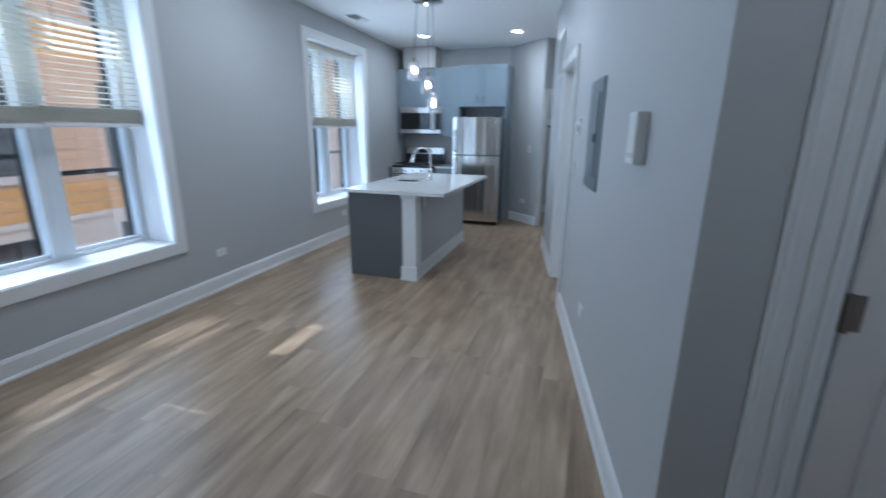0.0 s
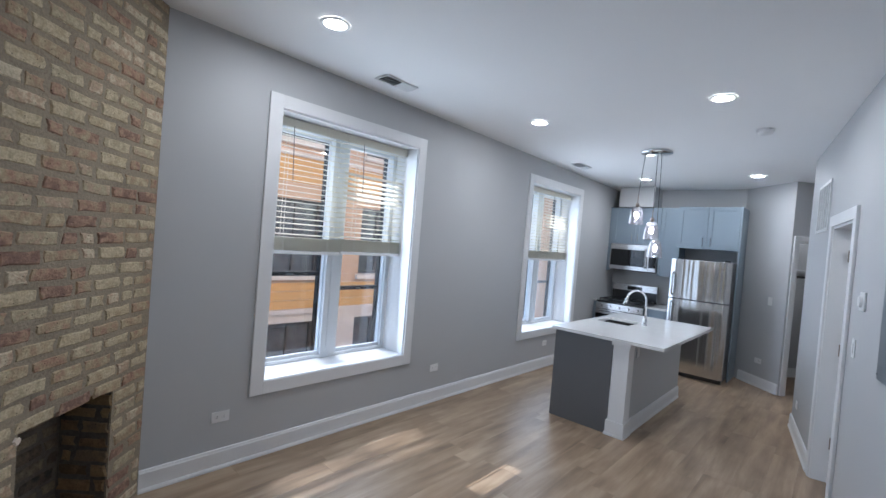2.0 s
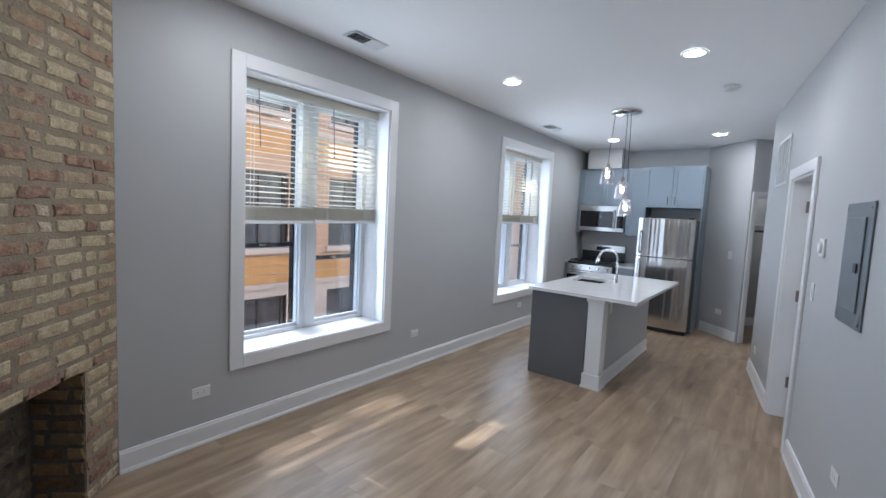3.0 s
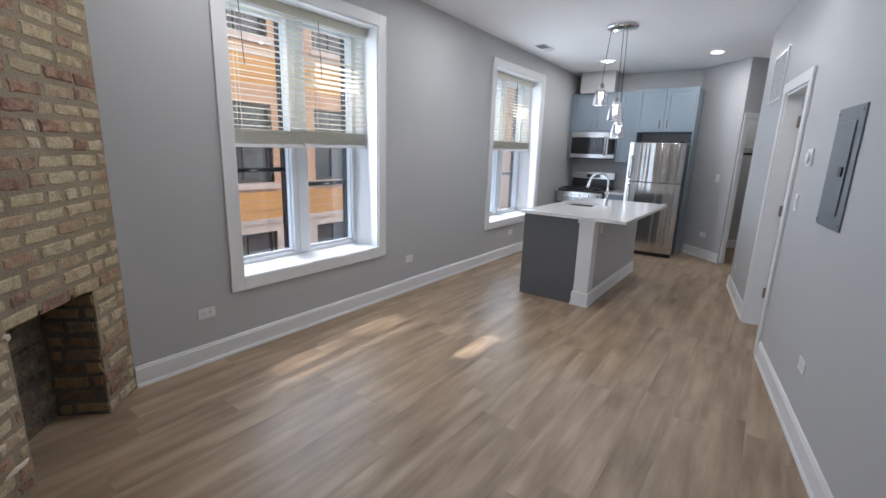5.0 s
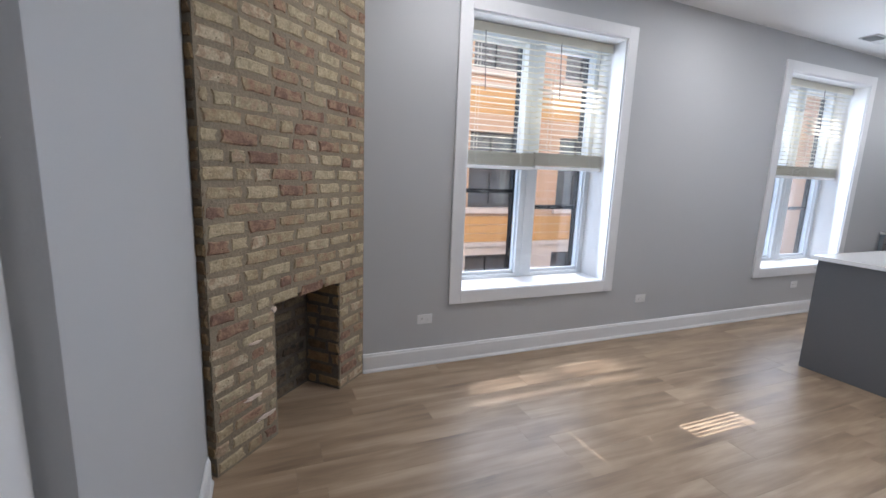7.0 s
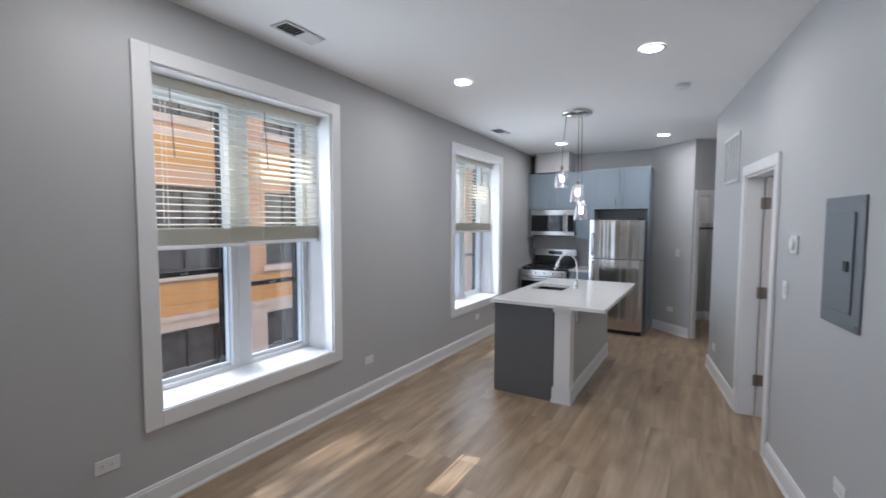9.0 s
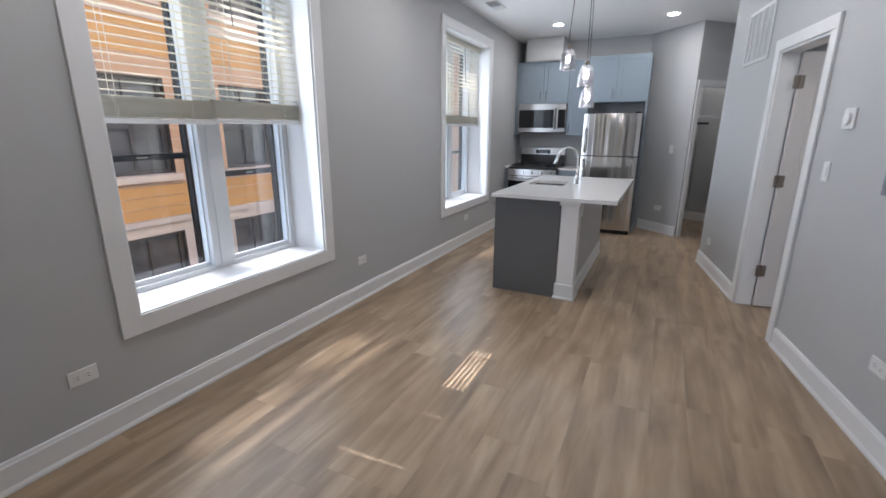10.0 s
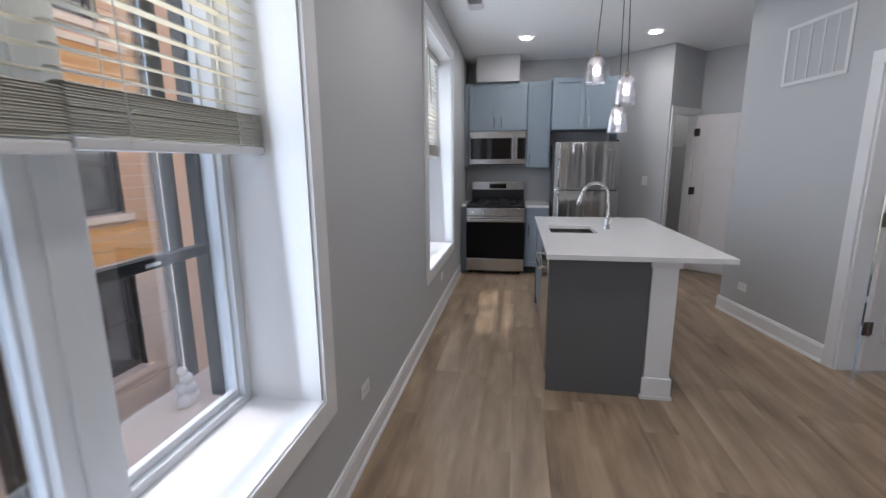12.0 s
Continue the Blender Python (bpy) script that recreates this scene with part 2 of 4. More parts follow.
def part(name, bm, mat, parent=None, label="", smooth=False):
    ob = new(name, mesh_of(name, bm, mat, smooth))
    if parent is not None:
        ob.parent = parent
    return tagged(ob, label)


def thing(name, m=None, label="", category="", group="", kind=""):
    ob = new(name)
    ob.empty_display_size = 0.1
    if m is not None:
        ob.matrix_basis = m
    return tagged(ob, label, category, group, kind)


def box(x0, x1, y0, y1, z0, z1, bevel=0.0, bm=None):
    own = bmesh.new()
    r = bmesh.ops.create_cube(own, size=1.0)
    for v in r["verts"]:
        v.co = Vector(((x0 + x1) / 2 + v.co.x * (x1 - x0), (y0 + y1) / 2 + v.co.y * (y1 - y0), (z0 + z1) / 2 + v.co.z * (z1 - z0)))
    if bevel:
        bmesh.ops.bevel(own, geom=own.edges[:], offset=bevel, segments=2, affect="EDGES", profile=0.6)
    return own if bm is None else join(bm, own)


def join(bm, other, m=None):
    if m is not None:
        other.transform(m)
    tmp = bpy.data.meshes.new("tmp")
    other.to_mesh(tmp)
    other.free()
    bm.from_mesh(tmp)
    bpy.data.meshes.remove(tmp)
    return bm


def cyl(r, z0, z1, seg=24, r2=None, bevel=0.0):
    bm = bmesh.new()
    bmesh.ops.create_cone(bm, cap_ends=True, segments=seg, radius1=r, radius2=r if r2 is None else r2, depth=z1 - z0)
    bmesh.ops.translate(bm, verts=bm.verts[:], vec=(0, 0, (z0 + z1) / 2))
    if bevel:
        bmesh.ops.bevel(bm, geom=[e for e in bm.edges if abs(e.verts[0].co.z - e.verts[1].co.z) < 1e-6], offset=bevel, segments=2, affect="EDGES")
    return bm


def lathe(profile, seg=28):
    """Turns a list of (radius, z) round the z axis."""
    bm = bmesh.new()
    rings = [[bm.verts.new((r * math.cos(2 * math.pi * i / seg), r * math.sin(2 * math.pi * i / seg), z)) for i in range(seg)] for r, z in profile]
    for a, b in zip(rings, rings[1:]):
        for i in range(seg):
            bm.faces.new((a[i], a[(i + 1) % seg], b[(i + 1) % seg], b[i]))
    return bm


def tube(points, r, seg=10):
    """A round bar along points."""
    bm, rings, up = bmesh.new(), [], Vector((0.31, 0.17, 0.93))
    pts = [Vector(p) for p in points]
    for i, p in enumerate(pts):
        d = (pts[min(i + 1, len(pts) - 1)] - pts[max(i - 1, 0)]).normalized()
        a = d.cross(up).normalized()
        b = d.cross(a)
        rings.append([bm.verts.new(p + r * (math.cos(2 * math.pi * k / seg) * a + math.sin(2 * math.pi * k / seg) * b)) for k in range(seg)])
    for a, b in zip(rings, rings[1:]):
        for i in range(seg):
            bm.faces.new((a[i], a[(i + 1) % seg], b[(i + 1) % seg], b[i]))
    bm.faces.new(rings[0])
    bm.faces.new(rings[-1][::-1])
    return bm


def slab_with_holes(length, height, thick, holes):
    """A wall in its own frame: x along it, z up, its room face at y = 0, its body behind; holes (u0, u1, z0, z1) go through."""
    us = sorted({0.0, length, *[h[0] for h in holes], *[h[1] for h in holes]})
    zs = sorted({0.0, height, *[h[2] for h in holes], *[h[3] for h in holes]})
    def solid(i, j):
        if not (0 <= i < len(us) - 1 and 0 <= j < len(zs) - 1):
            return False
        u, z = (us[i] + us[i + 1]) / 2, (zs[j] + zs[j + 1]) / 2
        return not any(h[0] < u < h[1] and h[2] < z < h[3] for h in holes)
    bm, made = bmesh.new(), {}
    def v(u, y, z):
        k = (round(u, 5), round(y, 5), round(z, 5))
        if k not in made:
            made[k] = bm.verts.new((u, y, z))
        return made[k]
    for i in range(len(us) - 1):
        for j in range(len(zs) - 1):
            if not solid(i, j):
                continue
            a, b, c, d = us[i], us[i + 1], zs[j], zs[j + 1]
            for y in (0.0, -thick):
                bm.faces.new((v(a, y, c), v(b, y, c), v(b, y, d), v(a, y, d)))
            for ok, (p, q) in ((solid(i - 1, j), ((a, c), (a, d))), (solid(i + 1, j), ((b, c), (b, d))), (solid(i, j - 1), ((a, c), (b, c))), (solid(i, j + 1), ((a, d), (b, d)))):
                if not ok:
                    bm.faces.new((v(p[0], 0.0, p[1]), v(q[0], 0.0, q[1]), v(q[0], -thick, q[1]), v(p[0], -thick, p[1])))
    return bm


def along(p, q, z=0.0):
    """The frame of a wall from p to q, with the room on its left: x along it, y into the room."""
    d = Vector((q[0] - p[0], q[1] - p[1], 0)).normalized()
    return Matrix(((d.x, -d.y, 0, p[0]), (d.y, d.x, 0, p[1]), (0, 0, 1, z), (0, 0, 0, 1)))


H = 2.96


def ceil(y):
    """Height of the ceiling, tilted towards the kitchen to fit the camera's view."""
    return 2.955 - 0.0165 * y


def wall(name, p, q, thick=0.12, holes=(), label="painted wall", mat=None):
    length = math.hypot(q[0] - p[0], q[1] - p[1])
    ob = part(name, slab_with_holes(length, H, thick, holes), mat or M_WALL)
    ob.matrix_basis = along(p, q)
    return tagged(ob, label, "wall", kind="structure")


def moulding(length, height=0.14, thick=0.016):
    """A skirting board with a stepped cap and a shoe strip: x along it, y out of the wall."""
    prof = [(0, 0), (0.024, 0), (0.024, 0.012), (thick + 0.002, 0.024), (thick, 0.026), (thick, height - 0.022), (thick - 0.004, height - 0.014), (thick - 0.006, height - 0.004), (0.004, height), (0, height)]
    bm = bmesh.new()
    a = [bm.verts.new((0, y, z)) for y, z in prof]
    b = [bm.verts.new((length, y, z)) for y, z in prof]
    for i in range(len(prof)):
        j = (i + 1) % len(prof)
        bm.faces.new((a[i], a[j], b[j], b[i]))
    bm.faces.new(a)
    bm.faces.new(b[::-1])
    return bm


def skirting(p, q, u0=0.0, u1=None):
    length = math.hypot(q[0] - p[0], q[1] - p[1])
    u1 = length if u1 is None else u1
    ob = part("baseboard", moulding(u1 - u0), M_TRIM)
    ob.matrix_basis = along(p, q) @ pose(u0, 0.001, 0)
    return tagged(ob, "white painted wooden baseboard with a shoe strip", "baseboard", "baseboards", "structure")


# ---- structure ----
XW, YN, YS = -2.93, 7.60, -0.47
RA, RB = (0.599, 1.078), (-0.157, 5.75)
W_RIGHT = (RA, RB)
W_NICHE = ((1.75, 1.06), RA)
W_A, W_B, W_C = ((-0.39, 7.02), (-1.01, 7.60)), ((0.13, 7.50), (-0.39, 7.02)), ((0.92, 6.80), (0.13, 7.50))
WIN_U = (YN - 2.555, YN - 1.172, 0.557, 2.55)
SHIFT = 3.475
WIN2_U = (WIN_U[0] - SHIFT, WIN_U[1] - SHIFT, 0.557, 2.55)
DU = math.hypot(RB[0] - RA[0], RB[1] - RA[1])


def ru(y):
    """Distance along the right-hand wall for a world y."""
    return (y - RA[1]) / (RB[1] - RA[1]) * DU


DOOR_U = (ru(3.672), ru(4.42), 0.0, 2.06)
wall("wall_west", (XW, YN), (XW, YS), 0.42, [WIN_U, WIN2_U], "grey painted wall with two deep window openings")
wall("wall_north", (-1.01, YN), (XW, YN), 0.15, (), "grey painted kitchen wall behind the appliances")
wall("wall_east", *W_RIGHT, 0.12, [DOOR_U], "grey painted wall with a doorway and a breaker panel")
wall("wall_hall", RB, (0.92, 5.92), 0.12)
wall("wall_nook_end", (0.92, 5.92), (0.92, 6.80), 0.12)
wall("wall_nook", *W_C, 0.12)
B_LEN = math.hypot(0.52, 0.48)
CLOSET_U = (0.07, 0.62, 0.0, 2.06)
wall("wall_closet", *W_B, 0.10, [CLOSET_U], "short grey wall with a closet doorway")
wall("wall_angled", *W_A, 0.05, (), "angled grey wall beside the refrigerator")
wall("wall_south", (XW, YS), (-0.74, YS), 0.12, (), "grey painted wall beside the brick chimney")
wall("wall_entry", (-0.738, -0.53), (1.75, -0.53), 0.12, [(0.12, 1.05, 0.0, 2.06)], "grey wall with the entry doorway")
wall("wall_entry_side", (1.75, -0.53), (1.75, 1.06), 0.12)
N_LEN = math.hypot(1.75 - RA[0], 1.06 - RA[1])
CL_U = (N_LEN - 1.08, N_LEN - 0.312, 0.0, 2.06)
wall("wall_niche", *W_NICHE, 0.12, [CL_U], "grey wall with a closed white door")
# hall behind the entry, room behind the side door, closet behind the nook
wall("wall_corridor", (-2.2, -1.9), (1.75, -1.9), 0.1)
wall("wall_corridor_end", (-2.2, -0.65), (-2.2, -1.9), 0.1)
wall("wall_corridor_side", (1.75, -1.9), (1.75, -0.65), 0.1)
wall("wall_side_room", (2.2, 1.6), (2.2, 5.8), 0.1)
wall("wall_closet_back", (0.75, 7.95), (-0.20, 8.65), 0.08)
wall("wall_closet_side", (-0.20, 8.65), (-0.95, 7.75), 0.08)
wall("wall_closet_end", (0.20, 7.55), (0.75, 7.95), 0.08)
bm = box(-3.35, 2.4, -2.1, 8.9, 0, 0.30)
for v in bm.verts:
    v.co.z += ceil(v.co.y)
tagged(part("ceiling", bm, M_CEIL), "smooth white painted ceiling", "ceiling", kind="structure")
bm = box(-2.94, 2.4, -2.1, 8.9, -0.25, -0.012)
FLOOR = tagged(part("floor", bm, M_SUB), "greyish tan oak plank floor", "floor", kind="structure")

for p, q, u0, u1 in (((XW, YN), (XW, YS), 0.85, YN - 0.43), ((-0.39, 7.02), (-1.01, 7.60), 0.0, 0.70), (RA, RB, 0.0, DOOR_U[0] - 0.09),
                     (RA, RB, DOOR_U[1] + 0.09, DU + 0.014), (RB, (0.92, 5.92), 0.0, None), ((0.92, 6.80), (0.13, 7.50), 0.0, 0.98), ((XW, YS), (-0.74, YS), 0.9, 2.19),
                     ((1.75, 1.06), RA, CL_U[1] + 0.14, N_LEN), ((0.75, 7.95), (-0.20, 8.65), 0, None), ((-0.20, 8.65), (-0.95, 7.75), 0, None)):
    skirting(p, q, u0, u1)


def door_casing(m, u0, u1, top, depth, width=0.085, name="door_frame", label="white painted door casing", ribs=False):
    """Jamb lining and flat casing round a doorway."""
    ob = thing(name, m, label, "door frame", kind="structure")
    for a, b in ((u0 - width, u0), (u1, u1 + width)):
        part("side_casing", box(a, b, 0.001, 0.019, 0.0, top, 0.003), M_TRIM, ob)
    part("head_casing", box(u0 - width, u1 + width, 0.001, 0.021, top, top + width, 0.003), M_TRIM, ob)
    for a, b in ((u0 + 0.001, u0 + 0.018), (u1 - 0.018, u1 - 0.001)):
        part("jamb", box(a, b, -depth + 0.001, 0.004, 0.0, top - 0.001), M_TRIM, ob)
    part("head_jamb", box(u0 + 0.018, u1 - 0.018, -depth + 0.001, 0.004, top - 0.018, top - 0.001), M_TRIM, ob)
    if ribs:
        for a in (u0 - width + 0.010, u0 - width + 0.045, u0 - 0.030, u1 + 0.010, u1 + 0.055, u1 + width - 0.030):
            part("casing_bead", box(a, a + 0.020, 0.0195, 0.030, 0.0, top + 0.01, 0.005), M_TRIM, ob)
    return ob


def door_leaf(name, m, width, height, label, hinge_mat, group="doors", panels=((0.22, 1.38), (1.52, 1.92)), sign=1):
    """Flat panelled leaf, hinged at x = 0, in the plane y = 0 .. 0.035, with three butt hinges."""
    ob = thing(name, m, label, "door", group)
    slab = box(0.0, width, -0.035, 0.0, 0.012, height, 0.002)
    part("leaf", slab, M_DOOR, ob)
    for z0, z1 in panels:
        x0, x1 = 0.11, width - 0.11
        for a, b, c, d in ((x0, x1, z0, z0 + 0.016), (x0, x1, z1 - 0.016, z1), (x0, x0 + 0.016, z0 + 0.016, z1 - 0.016), (x1 - 0.016, x1, z0 + 0.016, z1 - 0.016)):
            part("panel_moulding", box(a, b, 0.0, 0.006, c, d, 0.002), M_DOOR, ob)
    for z in (0.28, 1.03, 1.78):
        h = box(-0.038, -0.002, -0.004, 0.003, z, z + 0.095, 0.001)
        box(0.0, 0.034, 0.0005, 0.003, z, z + 0.095, 0.001, h)
        join(h, cyl(0.0085, z - 0.003, z + 0.098, 10), pose(-0.002, 0.007, 0))
        part("hinge", h, hinge_mat, ob, "aged nickel butt hinge")
    return ob


MR = along(*W_RIGHT)
door_casing(MR, DOOR_U[0], DOOR_U[1], 2.06, 0.12)
door_leaf("door_1", MR @ pose(DOOR_U[1] - 0.060, -0.128, 0, 0, 0, -88) @ Matrix.Diagonal((1, -1, 1, 1)), 0.70, 2.04, "white panelled door standing wide open into a side room", M_NICKEL)
MN = along(*W_NICHE)
door_casing(MN, CL_U[0], CL_U[1], 2.06, 0.12, 0.135, label="white moulded door casing", ribs=True)
door_leaf("door_2", MN @ pose(CL_U[1] - 0.034, -0.004, 0) @ Matrix.Diagonal((-1, 1, 1, 1)), 0.695, 2.04, "closed white panelled door with nickel hinges", M_NICKEL)
MB = along(*W_B)
door_casing(MB, CLOSET_U[0], CLOSET_U[1], 2.06, 0.10, 0.065)
door_leaf("door_3", MB @ pose(CLOSET_U[0] + 0.02, 0.03, 0, 0, 0, 100) @ Matrix.Diagonal((1, -1, 1, 1)), 0.56, 2.04, "white closet door swung fully open", M_SLOT)
door_casing(along((-0.738, -0.53), (1.75, -0.53)), 0.12, 1.05, 2.06, 0.12, 0.10)


# ---- windows ----
def window(m, name):
    """A twin window in its opening: local x along the wall (towards -y of the world), y into the room, z up from the floor."""
    u0, u1, z0, z1 = 0.0, WIN_U[1] - WIN_U[0], WIN_U[2], WIN_U[3]
    ob = thing(name, m, "white twin vinyl window in a deep white-lined recess", "window", "windows", "structure")
    c = 0.095
    for a, b in ((u0 - c, u0), (u1, u1 + c)):
        part("side_casing", box(a, b, 0.001, 0.02, z0 - c, z1 + c, 0.003), M_TRIM, ob)
    part("head_casing", box(u0, u1, 0.001, 0.02, z1, z1 + c, 0.003), M_TRIM, ob)
    part("apron", box(u0, u1, 0.001, 0.02, z0 - c, z0, 0.003), M_TRIM, ob)
    d = -0.30
    part("window_sill", box(u0, u1, d, 0.012, z0 + 0.001, z0 + 0.008, 0.002), M_TRIM, ob)
    part("reveal_lining", box(u0 + 0.001, u0 + 0.012, d, 0.004, z0 + 0.008, z1 - 0.012), M_TRIM, ob)
    part("reveal_lining", box(u1 - 0.012, u1 - 0.001, d, 0.004, z0 + 0.008, z1 - 0.012), M_TRIM, ob)
    part("reveal_lining", box(u0 + 0.001, u1 - 0.001, d, 0.004, z1 - 0.012, z1 - 0.001), M_TRIM, ob)
    a0, a1, mid = u0 + 0.012, u1 - 0.012, u1 - 0.725
    fr = 0.045
    f = bmesh.new()
    zb, zt = z0 + 0.008, z1 - 0.012
    for x0, x1, y0, y1, q0, q1 in ((a0, a0 + fr, -0.37, -0.285, zb, zt), (a1 - fr, a1, -0.37, -0.285, zb, zt), (a0 + fr, a1 - fr, -0.37, -0.285, zb, zb + 0.03), (a0 + fr, a1 - fr, -0.37, -0.285, zt - fr, zt)):
        box(x0, x1, y0, y1, q0, q1, 0.004, f)
    part("window_frame", f, M_VINYL, ob)
    part("mullion", box(mid - 0.08, mid + 0.08, -0.37, -0.275, zb + 0.03, zt - fr, 0.006), M_VINYL, ob)
    part("mullion_cover", box(mid - 0.03, mid + 0.03, -0.275, -0.268, zb + 0.03, zt - fr, 0.003), M_VINYL, ob)
    # two lights, each double hung: the room-side light towards +u has the higher dark screen bar
    for x0, x1, zm in ((a0 + fr, mid - 0.08, 1.15), (mid + 0.08, a1 - fr, 1.285)):
        lo, hi = bmesh.new(), bmesh.new()
        for q, (e0, e1), yy in ((lo, (zb + 0.03, 1.60), -0.335), (hi, (1.56, zt - fr), -0.362)):
            for r in ((x0, x0 + 0.009, e0, e1), (x1 - 0.009, x1, e0, e1), (x0 + 0.009, x1 - 0.009, e0, e0 + 0.028), (x0 + 0.009, x1 - 0.009, e1 - 0.03, e1)):
                box(r[0], r[1], yy, yy + 0.026, r[2], r[3], 0.003, q)
        part("lower_sash", lo, M_VINYL, ob)
        part("upper_sash", hi, M_VINYL, ob)
        for e0, e1, yy in ((zb + 0.055, 1.575, -0.322), (1.585, zt - fr - 0.025, -0.349)):
            pane = part("pane", box(x0 + 0.006, x1 - 0.006, yy, yy + 0.003, e0, e1), M_GLASS, ob, "clear glass pane")
            pane.visible_shadow = False
        s = bmesh.new()
        box(x0 + 0.002, x1 - 0.002, -0.402, -0.366, zm, zm + 0.036, 0.003, s)
        box(x0 + 0.001, x0 + 0.020, -0.412, -0.366, zb + 0.03, zt - fr, 0.003, s)
        box(x1 - 0.010, x1 - 0.001, -0.412, -0.366, zb + 0.03, zt - fr, 0.003, s)
        part("screen_frame", s, M_DARK, ob, "black metal screen frame")
        part("screen_latch", box((x0 + x1) / 2 - 0.03, (x0 + x1) / 2 + 0.03, -0.3655, -0.361, zm + 0.010, zm + 0.022, 0.002), M_STEEL, ob)
    return ob


def slat_mesh(length, tilt):
    """A thin curved slat with route holes for the lift cords."""
    bm, n, w = bmesh.new(), 4, 0.048
    xs = sorted([0.0, length] + [x + d for x in (0.135, length - 0.135) for d in (-0.007, 0.007)])
    top, bot = [], []
    for i in range(n + 1):
        t = i / n - 0.5
        y, z = w * t, 0.004 * (1 - 4 * t * t)
        y, z = y * math.cos(tilt) - z * math.sin(tilt), y * math.sin(tilt) + z * math.cos(tilt)
        top.append([bm.verts.new((x, y, z + 0.0012)) for x in xs])
        bot.append([bm.verts.new((x, y, z - 0.0012)) for x in xs])
    for k in range(len(xs) - 1):
        for i in range(n):
            if k % 2 and i in (1, 2):
                continue
            bm.faces.new((top[i][k], top[i][k + 1], top[i + 1][k + 1], top[i + 1][k]))
            bm.faces.new((bot[i][k], bot[i + 1][k], bot[i + 1][k + 1], bot[i][k + 1]))
        bm.faces.new((top[0][k], bot[0][k], bot[0][k + 1], top[0][k + 1]))
        bm.faces.new((top[n][k], top[n][k + 1], bot[n][k + 1], bot[n][k]))
    return mesh_of("slat", bm, M_SLAT)


def blind(m, length, bottom, tilt, label, slack=None):
    """A raised slatted blind: x along it, y into the room; its stack and rail hang at the bottom."""
    ob = thing("window_blind", m, label, "blind", "window blinds")
    top = 2.535
    part("headrail", box(0, length, -0.028, 0.028, top - 0.05, top, 0.004), M_SLAT, ob)
    part("valance", box(-0.002, length + 0.002, 0.030, 0.038, top - 0.068, top - 0.001, 0.002), M_SLAT, ob)
    part("bottom_rail", box(0, length, -0.027, 0.027, bottom - 0.004, bottom + 0.022, 0.005), M_TRIM, ob)
    flat, hang, open_slat = slat_mesh(length, 0.0), slat_mesh(length, tilt), slat_mesh(length, radians(-35))
    z = bottom + 0.027
    for i in range(17):
        s = new("slat", flat)
        s.parent, s.location = ob, (random.uniform(-0.001, 0.001), random.uniform(-0.0025, 0.0025), z)
        s.rotation_euler = (random.uniform(-0.03, 0.03), 0, 0)
        z += 0.0061
    z += 0.02
    while z < top - 0.06:
        s = new("slat", open_slat if slack and slack[0] < z < slack[1] else hang)
        s.parent, s.location = ob, (0, 0, z)
        s.rotation_euler = (random.uniform(-0.03, 0.03), 0, 0)
        z += 0.0425
    for x in (0.135, length - 0.135):
        c = tube([(x, 0.026, bottom), (x, 0.026, top - 0.05)], 0.0019, 6)
        join(c, tube([(x, -0.026, bottom), (x, -0.026, top - 0.05)], 0.0019, 6))
        part("ladder_cord", c, M_CORD, ob)
        loop = tube([(x + 0.012 * math.sin(k * 1.3), 0.031 + 0.002 * math.cos(k), bottom + 0.02 + 0.008 * k) for k in range(10)], 0.0024, 6)
        part("slack_cord", loop, M_CORD, ob)
    part("tilt_wand", tube([(length - 0.16, 0.036, top - 0.06), (length - 0.165, 0.046, top - 0.30), (length - 0.17, 0.05, top - 0.48)], 0.0035, 6), M_WAND, ob, "slim smoky hanging tilt wand")
    return ob


MW = along((XW, YN), (XW, YS))
BOT = ((1.50, 1.49), (1.52, 1.52))
for k, (name, u) in enumerate((("window_1", WIN_U[0]), ("window_2", WIN2_U[0]))):
    base = MW @ pose(u, 0, 0)
    window(base, name)
    wide = WIN_U[1] - WIN_U[0]
    blind(base @ pose(0.018, -0.17, 0), 0.676, BOT[k][0], radians(-8), "cream slatted blind drawn halfway up with a bunched stack", (1.975, 2.22))
    blind(base @ pose(0.700, -0.17, 0), wide - 0.718, BOT[k][1], radians(-6), "cream slatted blind drawn halfway up with a bunched stack")
    # lamps in place of sky light: outer for blinds and reveal, inner for room
    for depth, watts, tint in ((0.40, OUTER_W, (0.64, 0.81, 1.0)), (0.125, WINDOW_W, (0.75, 0.86, 0.99))):
        light = bpy.data.lights.new("window_light", "AREA")
        light.shape, light.size, light.size_y, light.energy, light.color = "RECTANGLE", 1.30, 1.90, watts, tint
        new("window_light", light).matrix_world = look((XW - depth, YN - u - wide / 2, 1.55), (XW + 1.0, YN - u - wide / 2, 1.60))



# ---- outside ----
FX = -8.5
ground = part("ground", box(-400, XW - 0.43, -400, 400, -2.95, -2.80), M_GROUND)
tagged(ground, "pale concrete ground of the passage between the houses", "ground", kind="structure")
house = thing("neighbour_house", pose(FX, 0, 0), "peach and orange brick apartment house with stone bands", "building")
F_WIN = [(y, z) for z in (-1.95, 0.70, 3.55) for y in (-7.6, -5.35, -3.1, -0.65, 1.6, 3.86, 6.12)]
F_W, F_H = 1.19, 1.60


